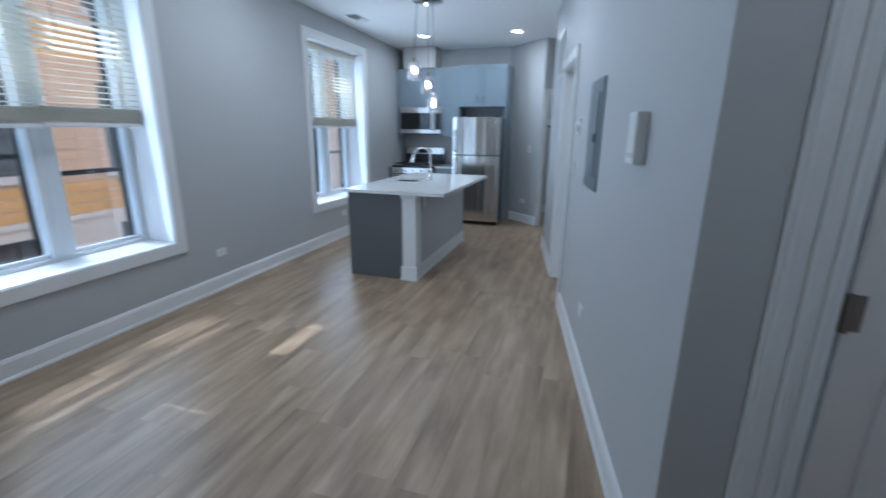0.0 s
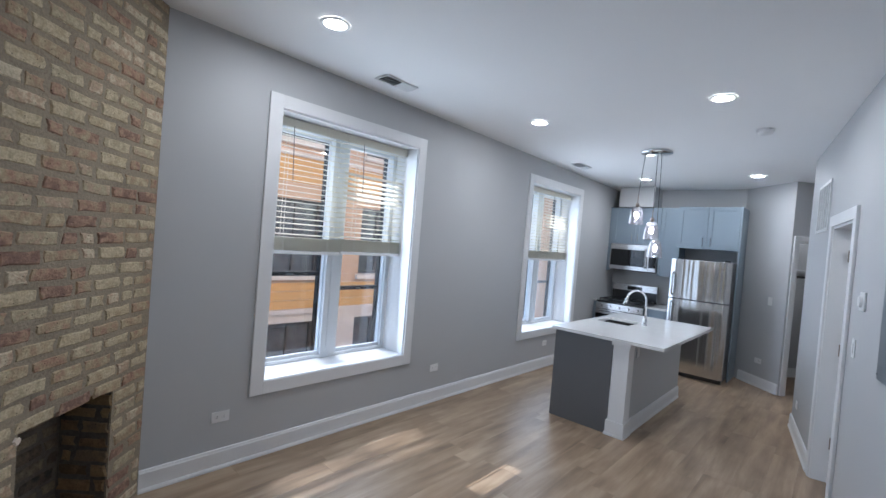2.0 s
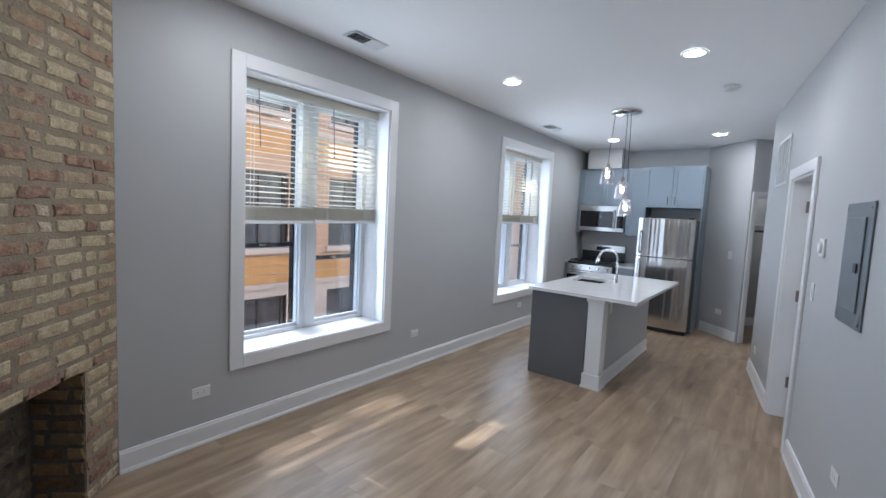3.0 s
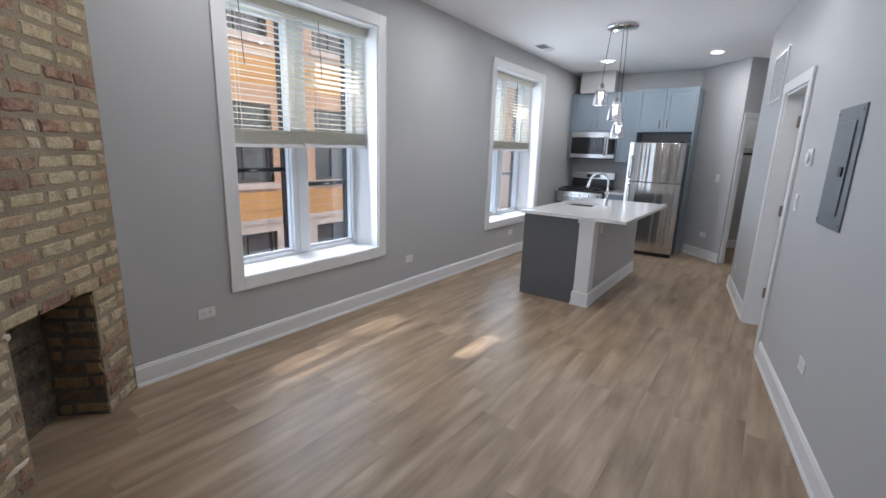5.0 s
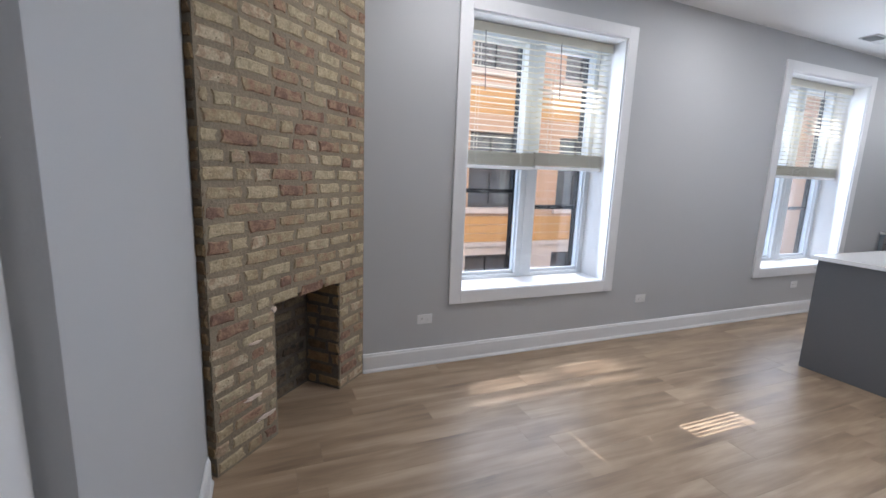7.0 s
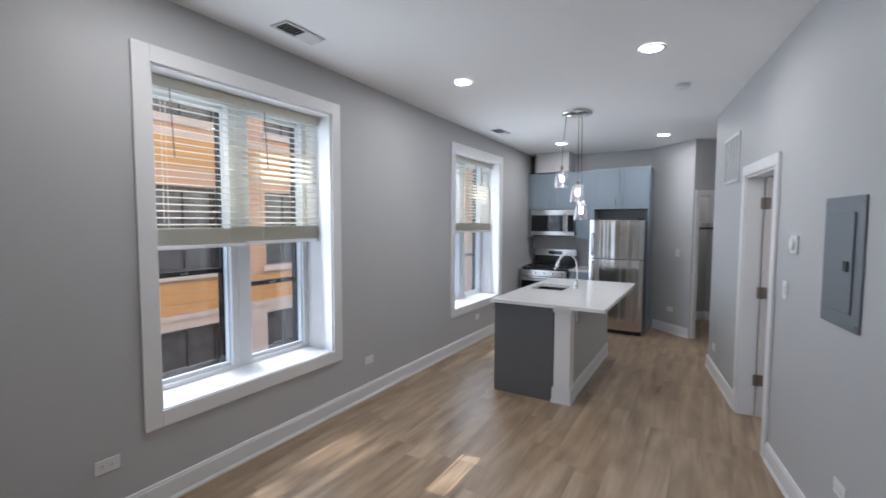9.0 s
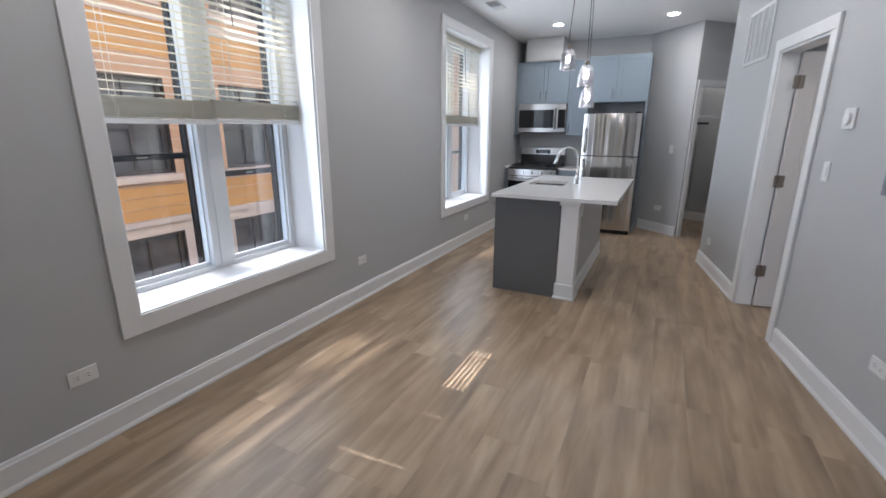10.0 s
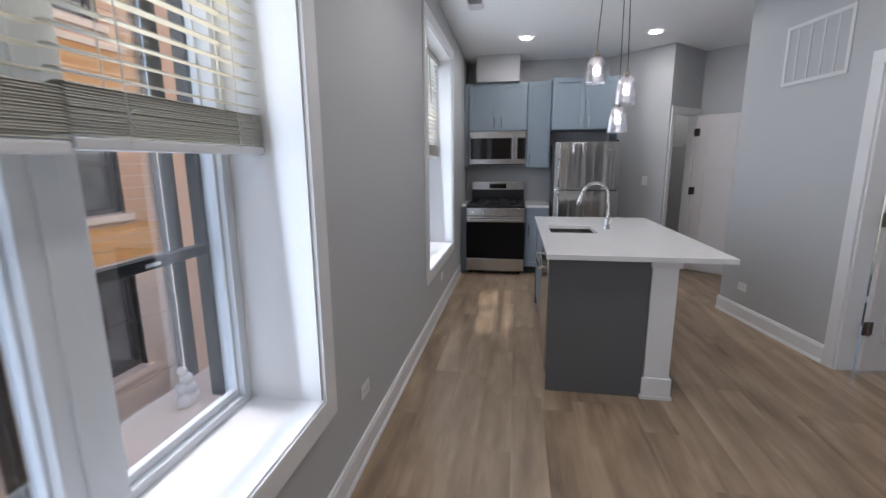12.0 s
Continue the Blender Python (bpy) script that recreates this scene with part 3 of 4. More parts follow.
def facade(y0, y1, z0, z1, holes, mat, x=0.0, label=""):
    hs = [(max(y, y0) - y0, min(y + F_W, y1) - y0, max(z, z0) - z0, min(z + F_H, z1) - z0) for y, z in holes if y + F_W > y0 and y < y1 and z + F_H > z0 and z < z1]
    b = slab_with_holes(y1 - y0, z1 - z0, 0.3, hs)
    b.transform(Matrix(((0, 1, 0, x), (1, 0, 0, y0), (0, 0, 1, z0), (0, 0, 0, 1))))
    return part("wall", b, mat, house, label)


facade(-12, 8.045, -2.8, 8.30, F_WIN, M_STONE, -0.016, "mortar-coloured wall core")
zc = -2.8
while zc < 8.25:
    hc = 0.548 if zc < -0.4 else 0.193
    zt_ = min(zc + hc, 8.30)
    mat_c = M_STONE if zc < -0.1 else M_BAND if zc < 0.5 or 2.6 < zc < 3.2 else M_FACADE
    facade(-12, 8.045, zc + 0.006, zt_ - 0.006, F_WIN, mat_c).name = "course"
    zc = zt_
facade(8.05, 20, -2.8, 8.30, [], M_FACADE, 0.35, "peach brick projecting bay")
part("bay_side", box(0.05, 0.345, 8.05, 8.3, -2.8, 8.30), M_BAND, house)
# unseen roof; overhang and height chosen to block direct sun below the blinds
part("unseen_roof", box(-6.0, 0.55, -12.3, 20.3, 8.302, 8.46, 0.03), M_STONE, house)
part("stone_band", box(0.002, 0.05, -12, 7.7, -0.16, -0.06, 0.006), M_STONE, house)
part("stone_band", box(0.002, 0.04, -12, 7.7, 3.20, 3.30, 0.006), M_STONE, house)
for y, z in F_WIN:
    w = part("window", box(-0.24, -0.18, y + 0.002, y + F_W - 0.002, z + 0.002, z + F_H - 0.002), M_PANE, house, "dark window glass")
    fr = bmesh.new()
    for a, b, c, d in ((0.002, 0.07, 0.002, F_H - 0.002), (F_W - 0.07, F_W - 0.002, 0.002, F_H - 0.002), (0.07, F_W - 0.07, F_H - 0.07, F_H - 0.002), (0.07, F_W - 0.07, 0.002, 0.07), (0.07, F_W - 0.07, 0.76, 0.83), (F_W / 2 - 0.025, F_W / 2 + 0.025, 0.07, F_H - 0.07)):
        box(-0.178, -0.12, y + a, y + b, z + c, z + d, 0.004, fr)
    part("frame", fr, M_FRAME, w, "dark brown window frame")
    part("sill", box(-0.10, 0.09, y - 0.08, y + F_W + 0.08, z - 0.12, z - 0.002, 0.01), M_STONE, house, "cream stone sill")
pipe = tube([(0.09, 7.92, -2.75), (0.09, 7.92, 8.2)], 0.05, 12)
part("downspout", pipe, M_FRAME, house, "dark metal downspout")
# unidentified white lumpy thing on the ledge, its form only guessed
orn = bmesh.new()
for dx, dy, dz, rr in ((0, 0, 0.12, 0.15), (0.03, 0.05, 0.30, 0.13), (-0.02, -0.06, 0.34, 0.10), (0.02, 0.02, 0.48, 0.11), (0.0, -0.03, 0.62, 0.08), (0.05, 0.10, 0.16, 0.10), (0.04, -0.12, 0.14, 0.11)):
    lump = bmesh.new()
    bmesh.ops.create_icosphere(lump, subdivisions=2, radius=rr)
    for v in lump.verts:
        v.co *= 1 + 0.25 * noise.noise(v.co * 14 + Vector((dx * 50, dy * 50, dz * 9)))
    join(orn, lump, pose(-7.5 + dx, 6.95 + dy, -2.46 + dz))
tagged(part("white_ledge_object", orn, M_PLASTIC, smooth=True), "white lumpy unidentified object standing on the ledge", "ornament")
ledge = part("ledge", box(FX + 0.36, FX + 1.9, 3.0, 12.0, -2.795, -2.45, 0.02), M_STONE)
tagged(ledge, "low pale stone ledge along the house", "ledge")

# unseen outer wall in pale stone, added to bounce sun onto the neighbour's house
own = part("wall_exterior_bounce", box(XW - 0.42, XW - 0.24, -9, 16, -2.8, -0.26), M_STONE)
tagged(own, "unseen pale outer wall below the flat, bounces sun outwards", "wall", kind="structure")
own = part("wall_exterior_bounce", box(XW - 0.42, XW - 0.24, -9, 16, 3.30, 6.6), M_STONE)
tagged(own, "unseen pale outer wall above the flat, bounces sun outwards", "wall", kind="structure")

# ---- chimney ----
CP, CQ = (-2.93, 0.432), (-2.066, -0.432)
MC = along(CP, CQ)
C_LEN = math.hypot(CQ[0] - CP[0], CQ[1] - CP[1])
O0, O1, OZ = 0.275, 0.835, 0.757
chimney = thing("brick_chimney", MC, "exposed old brick corner chimney with a square firebox opening", "fireplace")
b = slab_with_holes(C_LEN, H - 0.002, 0.30, [(O0, O1, 0.0, OZ)])
part("mortar_face", b, M_MORTAR, chimney)
part("firebox_back", box(O0 - 0.25, O1 + 0.25, -0.42, -0.266, 0.0, OZ + 0.3), M_DARKMORTAR, chimney)
for a, b_ in ((O0 - 0.02, O0 + 0.003), (O1 - 0.003, O1 + 0.02)):
    part("firebox_jamb", box(a, b_, -0.265, -0.008, 0.001, OZ - 0.001), M_DARKMORTAR, chimney)
part("firebox_lintel", box(O0 + 0.003, O1 - 0.003, -0.265, -0.008, OZ - 0.004, OZ + 0.02), M_DARKMORTAR, chimney)
side = box(C_LEN - 0.006, C_LEN + 0.0, -0.30, -0.001, 0.0, H - 0.002)
part("side_face", side, M_MORTAR, chimney)


def brick_mesh(length, height, depth, mat, seed):
    """A worn brick with broken arrises, its back open to the mortar."""
    r = random.Random(seed)
    bm = bmesh.new()
    outer, inner = [], []
    pts = [(0, 0), (0.33, 0), (0.7, 0), (1, 0), (1, 0.5), (1, 1), (0.66, 1), (0.3, 1), (0, 1), (0, 0.5)]
    for a, c in pts:
        x = a * length + r.uniform(-0.009, 0.009)
        z = c * height + r.uniform(-0.004, 0.004)
        outer.append(bm.verts.new((x, -0.004, z)))
        k = 0.006 + r.uniform(0, 0.005)
        inner.append(bm.verts.new((x + (k if a == 0 else -k if a == 1 else 0), depth + r.uniform(-0.002, 0.001), z + (k if c == 0 else -k if c == 1 else 0))))
    for i in range(len(pts)):
        j = (i + 1) % len(pts)
        bm.faces.new((outer[i], outer[j], inner[j], inner[i]))
    mid = bm.verts.new((length / 2 + r.uniform(-0.02, 0.02), depth + 0.001, height / 2))
    for i in range(len(pts)):
        bm.faces.new((inner[i], inner[(i + 1) % len(pts)], mid))
    return mesh_of("brick", bm, mat)


def lay(parent, m, spans, z0, z1, mat, pitch_z=0.080, long=0.208, joint=0.019, seed=3):
    """Courses of bricks on a face: m takes (u, out, z) to the parent's frame; spans(z) gives the stretches of each course."""
    r = random.Random(seed)
    cache = {}
    z, row = z0, 0
    while z + 0.05 < z1:
        start = -(0.1 if row % 2 else 0.0) - r.uniform(0, 0.05)
        for u0, u1 in spans(z):
            u = start
            while u < u1:
                step = long * r.uniform(0.93, 1.07) if r.random() < 0.74 else long * 0.52
                a, b_ = max(u, u0 + 0.006), min(u + step - joint, u1 - 0.006)
                u += step
                if b_ - a < 0.04:
                    continue
                key = (round((b_ - a) / 0.01), r.randrange(5))
                if key not in cache:
                    cache[key] = brick_mesh(key[0] * 0.01, pitch_z - 0.019, 0.006, mat, key[0] * 7 + key[1])
                o = new("brick", cache[key])
                o.parent = parent
                o.matrix_basis = m @ pose(a, r.uniform(-0.004, 0.003), z + r.uniform(-0.004, 0.004), 0, r.uniform(-1.2, 1.2), 0)
        z += pitch_z
        row += 1


def smear(u, z, w, h, seed):
    """A thin uneven dab of old white plaster on the brick face."""
    r = random.Random(seed)
    bm, n = bmesh.new(), 14
    rim = [bm.verts.new((u + w / 2 * math.cos(2 * math.pi * k / n) * r.uniform(0.6, 1.1), 0.004, z + h / 2 * math.sin(2 * math.pi * k / n) * r.uniform(0.6, 1.1))) for k in range(n)]
    top = [bm.verts.new((u + (v.co.x - u) * 0.7, 0.0105 + r.uniform(0, 0.002), z + (v.co.z - z) * 0.7)) for v in rim]
    for k in range(n):
        bm.faces.new((rim[k], rim[(k + 1) % n], top[(k + 1) % n], top[k]))
    bm.faces.new(top)
    return bm


for u, z, w, h, seed in ((0.845, 0.715, 0.045, 0.045, 1), (1.00, 0.30, 0.12, 0.030, 2), (0.92, 0.16, 0.15, 0.030, 3), (0.97, 0.58, 0.10, 0.02, 5)):
    part("plaster_smear", smear(u, z, w, h, seed), M_STONE, chimney, "dab of old pale plaster")

# ---- kitchen ----
YB = YN - 0.003
FRONT_U = 7.27


def shaker(parent, x0, x1, y, z0, z1, handle=None, mat=None):
    """A recessed-panel cabinet door facing -y, with a bar handle at the given (x, z0, z1)."""
    mat = mat or M_CAB
    f = bmesh.new()
    w = 0.058
    for a, b_, c, d in ((x0, x0 + w, z0, z1), (x1 - w, x1, z0, z1), (x0 + w, x1 - w, z0, z0 + w), (x0 + w, x1 - w, z1 - w, z1)):
        box(a, b_, y - 0.019, y - 0.001, c, d, 0.0015, f)
    box(x0 + w - 0.003, x1 - w + 0.003, y - 0.009, y - 0.001, z0 + w - 0.003, z1 - w + 0.003, 0.0, f)
    d = part("door", f, mat, parent)
    if handle:
        hx, h0, h1 = handle
        h = tube([(hx, y - 0.045, h0), (hx, y - 0.045, h1)], 0.0055, 10)
        for z in (h0 + 0.02, h1 - 0.02):
            join(h, tube([(hx, y - 0.045, z), (hx, y - 0.018, z)], 0.004, 8))
        part("handle", h, M_STEEL, d, "brushed steel bar handle")
    return d


def upper_unit(x0, x1, y, z0, z1, doors, label, handles=True):
    ob = thing("wall_cabinet", None, label, "cabinet", "kitchen wall cabinets")
    part("body", box(x0, x1, y, YB, z0, z1, 0.001), M_CAB, ob)
    n = len(doors)
    for i, hx in enumerate(doors):
        a, b_ = x0 + (x1 - x0) * i / n + 0.002, x0 + (x1 - x0) * (i + 1) / n - 0.002
        shaker(ob, a, b_, y, z0 + 0.002, z1 - 0.002, (hx, z0 + 0.04, z0 + 0.17) if handles else None)
    return ob


upper_unit(-2.86, -2.09, FRONT_U, 1.885, 2.50, (-2.52, -2.43), "blue-grey double-door wall cabinet above the microwave")
upper_unit(-2.085, -1.785, FRONT_U, 1.395, 2.50, (-2.05,), "tall narrow blue-grey wall cabinet beside the microwave")
upper_unit(-1.78, -0.98, 7.07, 1.87, 2.50, (-1.43, -1.33), "deep blue-grey cabinet above the refrigerator")
part_panel = part("cabinet_side_panel", box(-0.978, -0.958, 7.045, YB, 0.0, 2.50, 0.001), M_CAB)
tagged(part_panel, "full-height blue-grey side panel beside the refrigerator", "panel")
part_fill = part("filler_strip", box(-2.927, -2.863, FRONT_U + 0.01, FRONT_U + 0.03, 1.40, 2.50, 0.001), M_CAB)
tagged(part_fill, "blue-grey filler strip between cabinet and wall", "panel")
chase = part("duct_chase", box(-2.76, -2.20, 7.19, YB, 2.503, ceil(7.4) - 0.002), M_WALL)
tagged(chase, "boxed-in duct painted wall grey above the cabinets", "duct", kind="structure")

micro = thing("microwave", None, "stainless over-the-range microwave with black glass door", "microwave")
part("body", box(-2.855, -2.095, 7.24, YB, 1.44, 1.878, 0.004), M_STEELH, micro)
part("door", box(-2.853, -2.215, 7.215, 7.239, 1.442, 1.876, 0.004), M_STEELH, micro)
part("window", box(-2.838, -2.288, 7.210, 7.214, 1.508, 1.785, 0.002), M_BLACKGL, micro, "black glass door window")
part("control_panel", box(-2.213, -2.097, 7.212, 7.239, 1.442, 1.876, 0.004), M_STEELH, micro)
part("display", box(-2.209, -2.103, 7.208, 7.2115, 1.508, 1.785, 0.002), M_BLACKGL, micro, "black control glass")
h = tube([(-2.262, 7.165, 1.49), (-2.262, 7.165, 1.81)], 0.011, 12)
for z in (1.51, 1.79):
    join(h, tube([(-2.262, 7.165, z), (-2.262, 7.216, z)], 0.009, 8))
part("handle", h, M_CHROME, micro, "polished bar handle")
part("vent", box(-2.84, -2.11, 7.25, 7.50, 1.430, 1.439), M_SLOT, micro)

RX0, RX1, RY = -2.852, -2.092, 6.80
stove = thing("gas_range", None, "stainless gas range with black oven door and cooktop", "range")
part("body", box(RX0, RX1, RY + 0.04, 7.50, 0.03, 0.895, 0.004), M_BLACK, stove)
part("drawer", box(RX0 + 0.004, RX1 - 0.004, RY, RY + 0.038, 0.05, 0.215, 0.006), M_STEELH, stove, "stainless storage drawer")
part("oven_door", box(RX0 + 0.004, RX1 - 0.004, RY - 0.005, RY + 0.038, 0.222, 0.70, 0.006), M_OVENGL, stove, "black glass oven door")
part("door_trim", box(RX0 + 0.004, RX1 - 0.004, RY - 0.006, RY + 0.038, 0.702, 0.775, 0.005), M_STEELH, stove)
h = tube([(RX0 + 0.05, RY - 0.05, 0.735), (RX1 - 0.05, RY - 0.05, 0.735)], 0.012, 12)
for x in (RX0 + 0.08, RX1 - 0.08):
    join(h, tube([(x, RY - 0.05, 0.735), (x, RY - 0.004, 0.735)], 0.009, 8))
part("oven_handle", h, M_STEELH, stove, "stainless bar handle")
cp = box(RX0 + 0.002, RX1 - 0.002, RY - 0.004, RY + 0.06, 0.778, 0.885, 0.008)
part("control_panel", cp, M_STEELH, stove)
for i in range(5):
    k = cyl(0.021, 0, 0.03, 18, 0.017, 0.002)
    k.transform(pose(RX0 + 0.09 + i * 0.145, RY - 0.005, 0.832, 90, 0, 0))
    part("knob", k, M_STEEL, stove)
part("cooktop", box(RX0, RX1, RY + 0.01, 7.44, 0.896, 0.915, 0.006), M_BLACK, stove)
for i in range(3):
    g = bmesh.new()
    x0 = RX0 + 0.03 + i * 0.238
    for a, b_, c, d in ((x0, x0 + 0.224, RY + 0.06, RY + 0.074), (x0, x0 + 0.224, 7.37, 7.384), (x0, x0 + 0.014, RY + 0.074, 7.37), (x0 + 0.21, x0 + 0.224, RY + 0.074, 7.37), (x0 + 0.105, x0 + 0.119, RY + 0.074, 7.37), (x0 + 0.014, x0 + 0.21, 7.0, 7.012), (x0 + 0.014, x0 + 0.21, 7.22, 7.232)):
        box(a, b_, c, d, 0.938, 0.952, 0.002, g)
    for a in (x0 + 0.004, x0 + 0.208):
        for c in (RY + 0.062, 7.372):
            box(a, a + 0.01, c, c + 0.01, 0.916, 0.938, 0.0, g)
    part("grate", g, M_BLACK, stove, "black cast-iron grate")
for x in (RX0 + 0.16, RX1 - 0.16):
    for y in (7.0, 7.25):
        c = cyl(0.045, 0.916, 0.934, 20, 0.04, 0.002)
        c.transform(pose(x, y, 0))
        part("burner", c, M_BLACK, stove)
part("backguard", box(RX0 + 0.01, RX1 - 0.01, 7.445, 7.52, 0.90, 1.20, 0.012), M_STEELH, stove)
part("backguard_band", box(RX0 + 0.012, RX1 - 0.012, 7.438, 7.444, 0.917, 1.085), M_BLACK, stove)
part("display", box(-2.59, -2.35, 7.440, 7.4445, 1.10, 1.165, 0.002), M_BLACKGL, stove, "dark clock display")
for x in (RX0 + 0.06, RX1 - 0.06):
    for y in (RY + 0.1, 7.4):
        c = cyl(0.018, 0.0, 0.031, 12)
        c.transform(pose(x, y, 0))
        part("foot", c, M_BLACK, stove)

base = thing("base_cabinet", None, "narrow blue-grey base cabinet between range and refrigerator", "cabinet")
part("body", box(-2.084, -1.79, 6.90, YB, 0.10, 0.884, 0.001), M_CAB, base)
part("toe_kick", box(-2.082, -1.792, 6.96, YB, 0.0, 0.099), M_SLOT, base)
shaker(base, -2.082, -1.792, 6.90, 0.105, 0.70, (-2.04, 0.52, 0.66))
shaker(base, -2.082, -1.792, 6.90, 0.708, 0.88)
wt = part("worktop", box(-2.086, -1.785, 6.865, YB, 0.886, 0.916, 0.003), M_QUARTZ)
tagged(wt, "white quartz worktop piece beside the range", "worktop")
fl_cab = part("filler_cabinet", box(-2.927, -2.858, 6.88, YB, 0.0, 0.884, 0.001), M_CAB)
tagged(fl_cab, "blue-grey filler cabinet between range and wall", "cabinet")
wt2 = part("worktop", box(-2.928, -2.856, 6.86, YB, 0.886, 0.916, 0.003), M_QUARTZ)
tagged(wt2, "narrow white quartz worktop strip beside the range", "worktop")
part_bs = part("backsplash", box(-2.925, -1.79, YN - 0.012, YN - 0.001, 0.918, 1.39), M_WALL)
tagged(part_bs, "plain grey backsplash behind the range", "backsplash", kind="structure")

FX0, FX1, FY, FSPLIT = -1.745, -0.985, 6.75, 1.12
def bowed(x0, x1, y0, y1, z0, z1, bulge):
    """A door slab whose front is slightly convex, with rounded edges."""
    b = bmesh.new()
    n = 14
    prof = [(x0 + (x1 - x0) * i / n, y0 - bulge * (1 - (2 * i / n - 1) ** 2) + 0.012 * abs(2 * i / n - 1) ** 12) for i in range(n + 1)] + [(x1, y1), (x0, y1)]
    lo, hi = [b.verts.new((x, y, z0)) for x, y in prof], [b.verts.new((x, y, z1)) for x, y in prof]
    for i in range(len(prof)):
        j = (i + 1) % len(prof)
        b.faces.new((lo[i], lo[j], hi[j], hi[i]))
    b.faces.new(lo)
    b.faces.new(hi)
    bmesh.ops.bevel(b, geom=[e for e in b.edges if abs(e.verts[0].co.z - e.verts[1].co.z) < 1e-6 and e.verts[0].co.y < y1 - 0.01 and e.verts[1].co.y < y1 - 0.01], offset=0.006, segments=2, affect="EDGES")
    return b


fridge = thing("refrigerator", None, "stainless top-freezer refrigerator with bar handles", "refrigerator")
part("cabinet_body", box(FX0 + 0.005, FX1 - 0.005, FY + 0.075, 7.52, 0.04, 1.69, 0.006), M_GREY, fridge, "dark grey steel body")
part("fridge_door", bowed(FX0, FX1, FY, FY + 0.07, 0.065, FSPLIT - 0.007, 0.012), M_STEEL, fridge, smooth=False)
part("freezer_door", bowed(FX0, FX1, FY, FY + 0.07, FSPLIT + 0.007, 1.70, 0.012), M_STEEL, fridge)
for z0, z1 in ((FSPLIT + 0.05, 1.50), (0.55, FSPLIT - 0.05)):
    pts = [(FX0 + 0.045, FY - 0.005, z0), (FX0 + 0.045, FY - 0.05, z0 + 0.03), (FX0 + 0.045, FY - 0.055, (z0 + z1) / 2), (FX0 + 0.045, FY - 0.05, z1 - 0.03), (FX0 + 0.045, FY - 0.005, z1)]
    part("handle", tube(pts, 0.013, 12), M_STEEL, fridge, "curved stainless handle", True)
part("kick_grille", box(FX0 + 0.01, FX1 - 0.01, FY + 0.03, FY + 0.09, 0.005, 0.06), M_BLACK, fridge)
part("badge", box(FX1 - 0.15, FX1 - 0.08, FY - 0.011, FY + 0.004, 1.60, 1.612), M_CHROME, fridge)
part("hinge_cover", box(FX1 - 0.09, FX1 - 0.02, FY + 0.01, FY + 0.10, 1.702, 1.722, 0.004), M_BLACK, fridge)
for x in (FX0 + 0.06, FX1 - 0.06):
    for y in (FY + 0.14, 7.45):
        c = cyl(0.02, 0.0, 0.041, 12)
        c.transform(pose(x, y, 0))
        part("foot", c, M_BLACK, fridge)

# island
IX0, IX1, IY0, IY1 = -1.99, -1.40, 3.81, 5.66
island = thing("kitchen_island", None, "charcoal kitchen island with a grey half wall and white post", "island")
part("end_panel", box(IX0, IX1, IY0, IY0 + 0.02, 0.0, 0.884, 0.001), M_GREY, island, "flat charcoal end panel")
part("end_panel", box(IX0, IX1, IY1 - 0.02, IY1, 0.0, 0.884, 0.001), M_GREY, island)
part("body", box(IX0 + 0.03, IX1, IY0 + 0.021, IY1 - 0.021, 0.10, 0.66, 0.001), M_GREY, island)
part("toe_kick", box(IX0 + 0.08, IX1, IY0 + 0.021, IY1 - 0.021, 0.0, 0.099), M_SLOT, island)
part("top_rail", box(IX0 + 0.03, IX0 + 0.05, IY0 + 0.021, IY1 - 0.021, 0.661, 0.884), M_GREY, island)
for y0, y1 in ((4.45, 5.05), (5.055, 5.635)):
    part("door", box(IX0 + 0.008, IX0 + 0.029, y0, y1, 0.11, 0.87, 0.002), M_GREY, island)
half = box(-1.398, -1.262, IY0 + 0.06, IY1, 0.0, 0.884)
part("half_wall", half, M_WALL, island, "grey painted half wall")
part("post", box(-1.392, -1.245, IY0 - 0.004, IY0 + 0.14, 0.0, 0.884, 0.003), M_TRIM, island, "white painted square post")
part("post_base", box(-1.405, -1.232, IY0 - 0.018, IY0 + 0.152, 0.001, 0.14, 0.004), M_TRIM, island)
part("post_shoe", box(-1.413, -1.224, IY0 - 0.026, IY0 + 0.16, 0.0, 0.022, 0.003), M_TRIM, island)
part("post_capital", box(-1.405, -1.232, IY0 - 0.018, IY0 + 0.152, 0.845, 0.8835, 0.004), M_TRIM, island)
bb = moulding(IY1 - IY0 - 0.16)
bb.transform(along((-1.2615, IY1), (-1.2615, IY0)))
part("skirting", bb, M_TRIM, island, "white skirting board")
op = box(-1.261, -1.254, IY0 + 0.24, IY0 + 0.31, 0.72, 0.83, 0.002)
part("outlet", op, M_PLASTIC, island, "white outlet plate")

dish = thing("dishwasher", None, "stainless dishwasher built into the island", "dishwasher")
part("door", box(IX0 - 0.012, IX0 + 0.028, 3.838, 4.44, 0.11, 0.87, 0.004), M_STEEL, dish)
h = tube([(IX0 - 0.055, 3.90, 0.80), (IX0 - 0.055, 4.38, 0.80)], 0.012, 12)
for y in (3.92, 4.36):
    join(h, tube([(IX0 - 0.055, y, 0.80), (IX0 - 0.011, y, 0.80)], 0.009, 8))
part("handle", h, M_CHROME, dish, "polished bar handle")

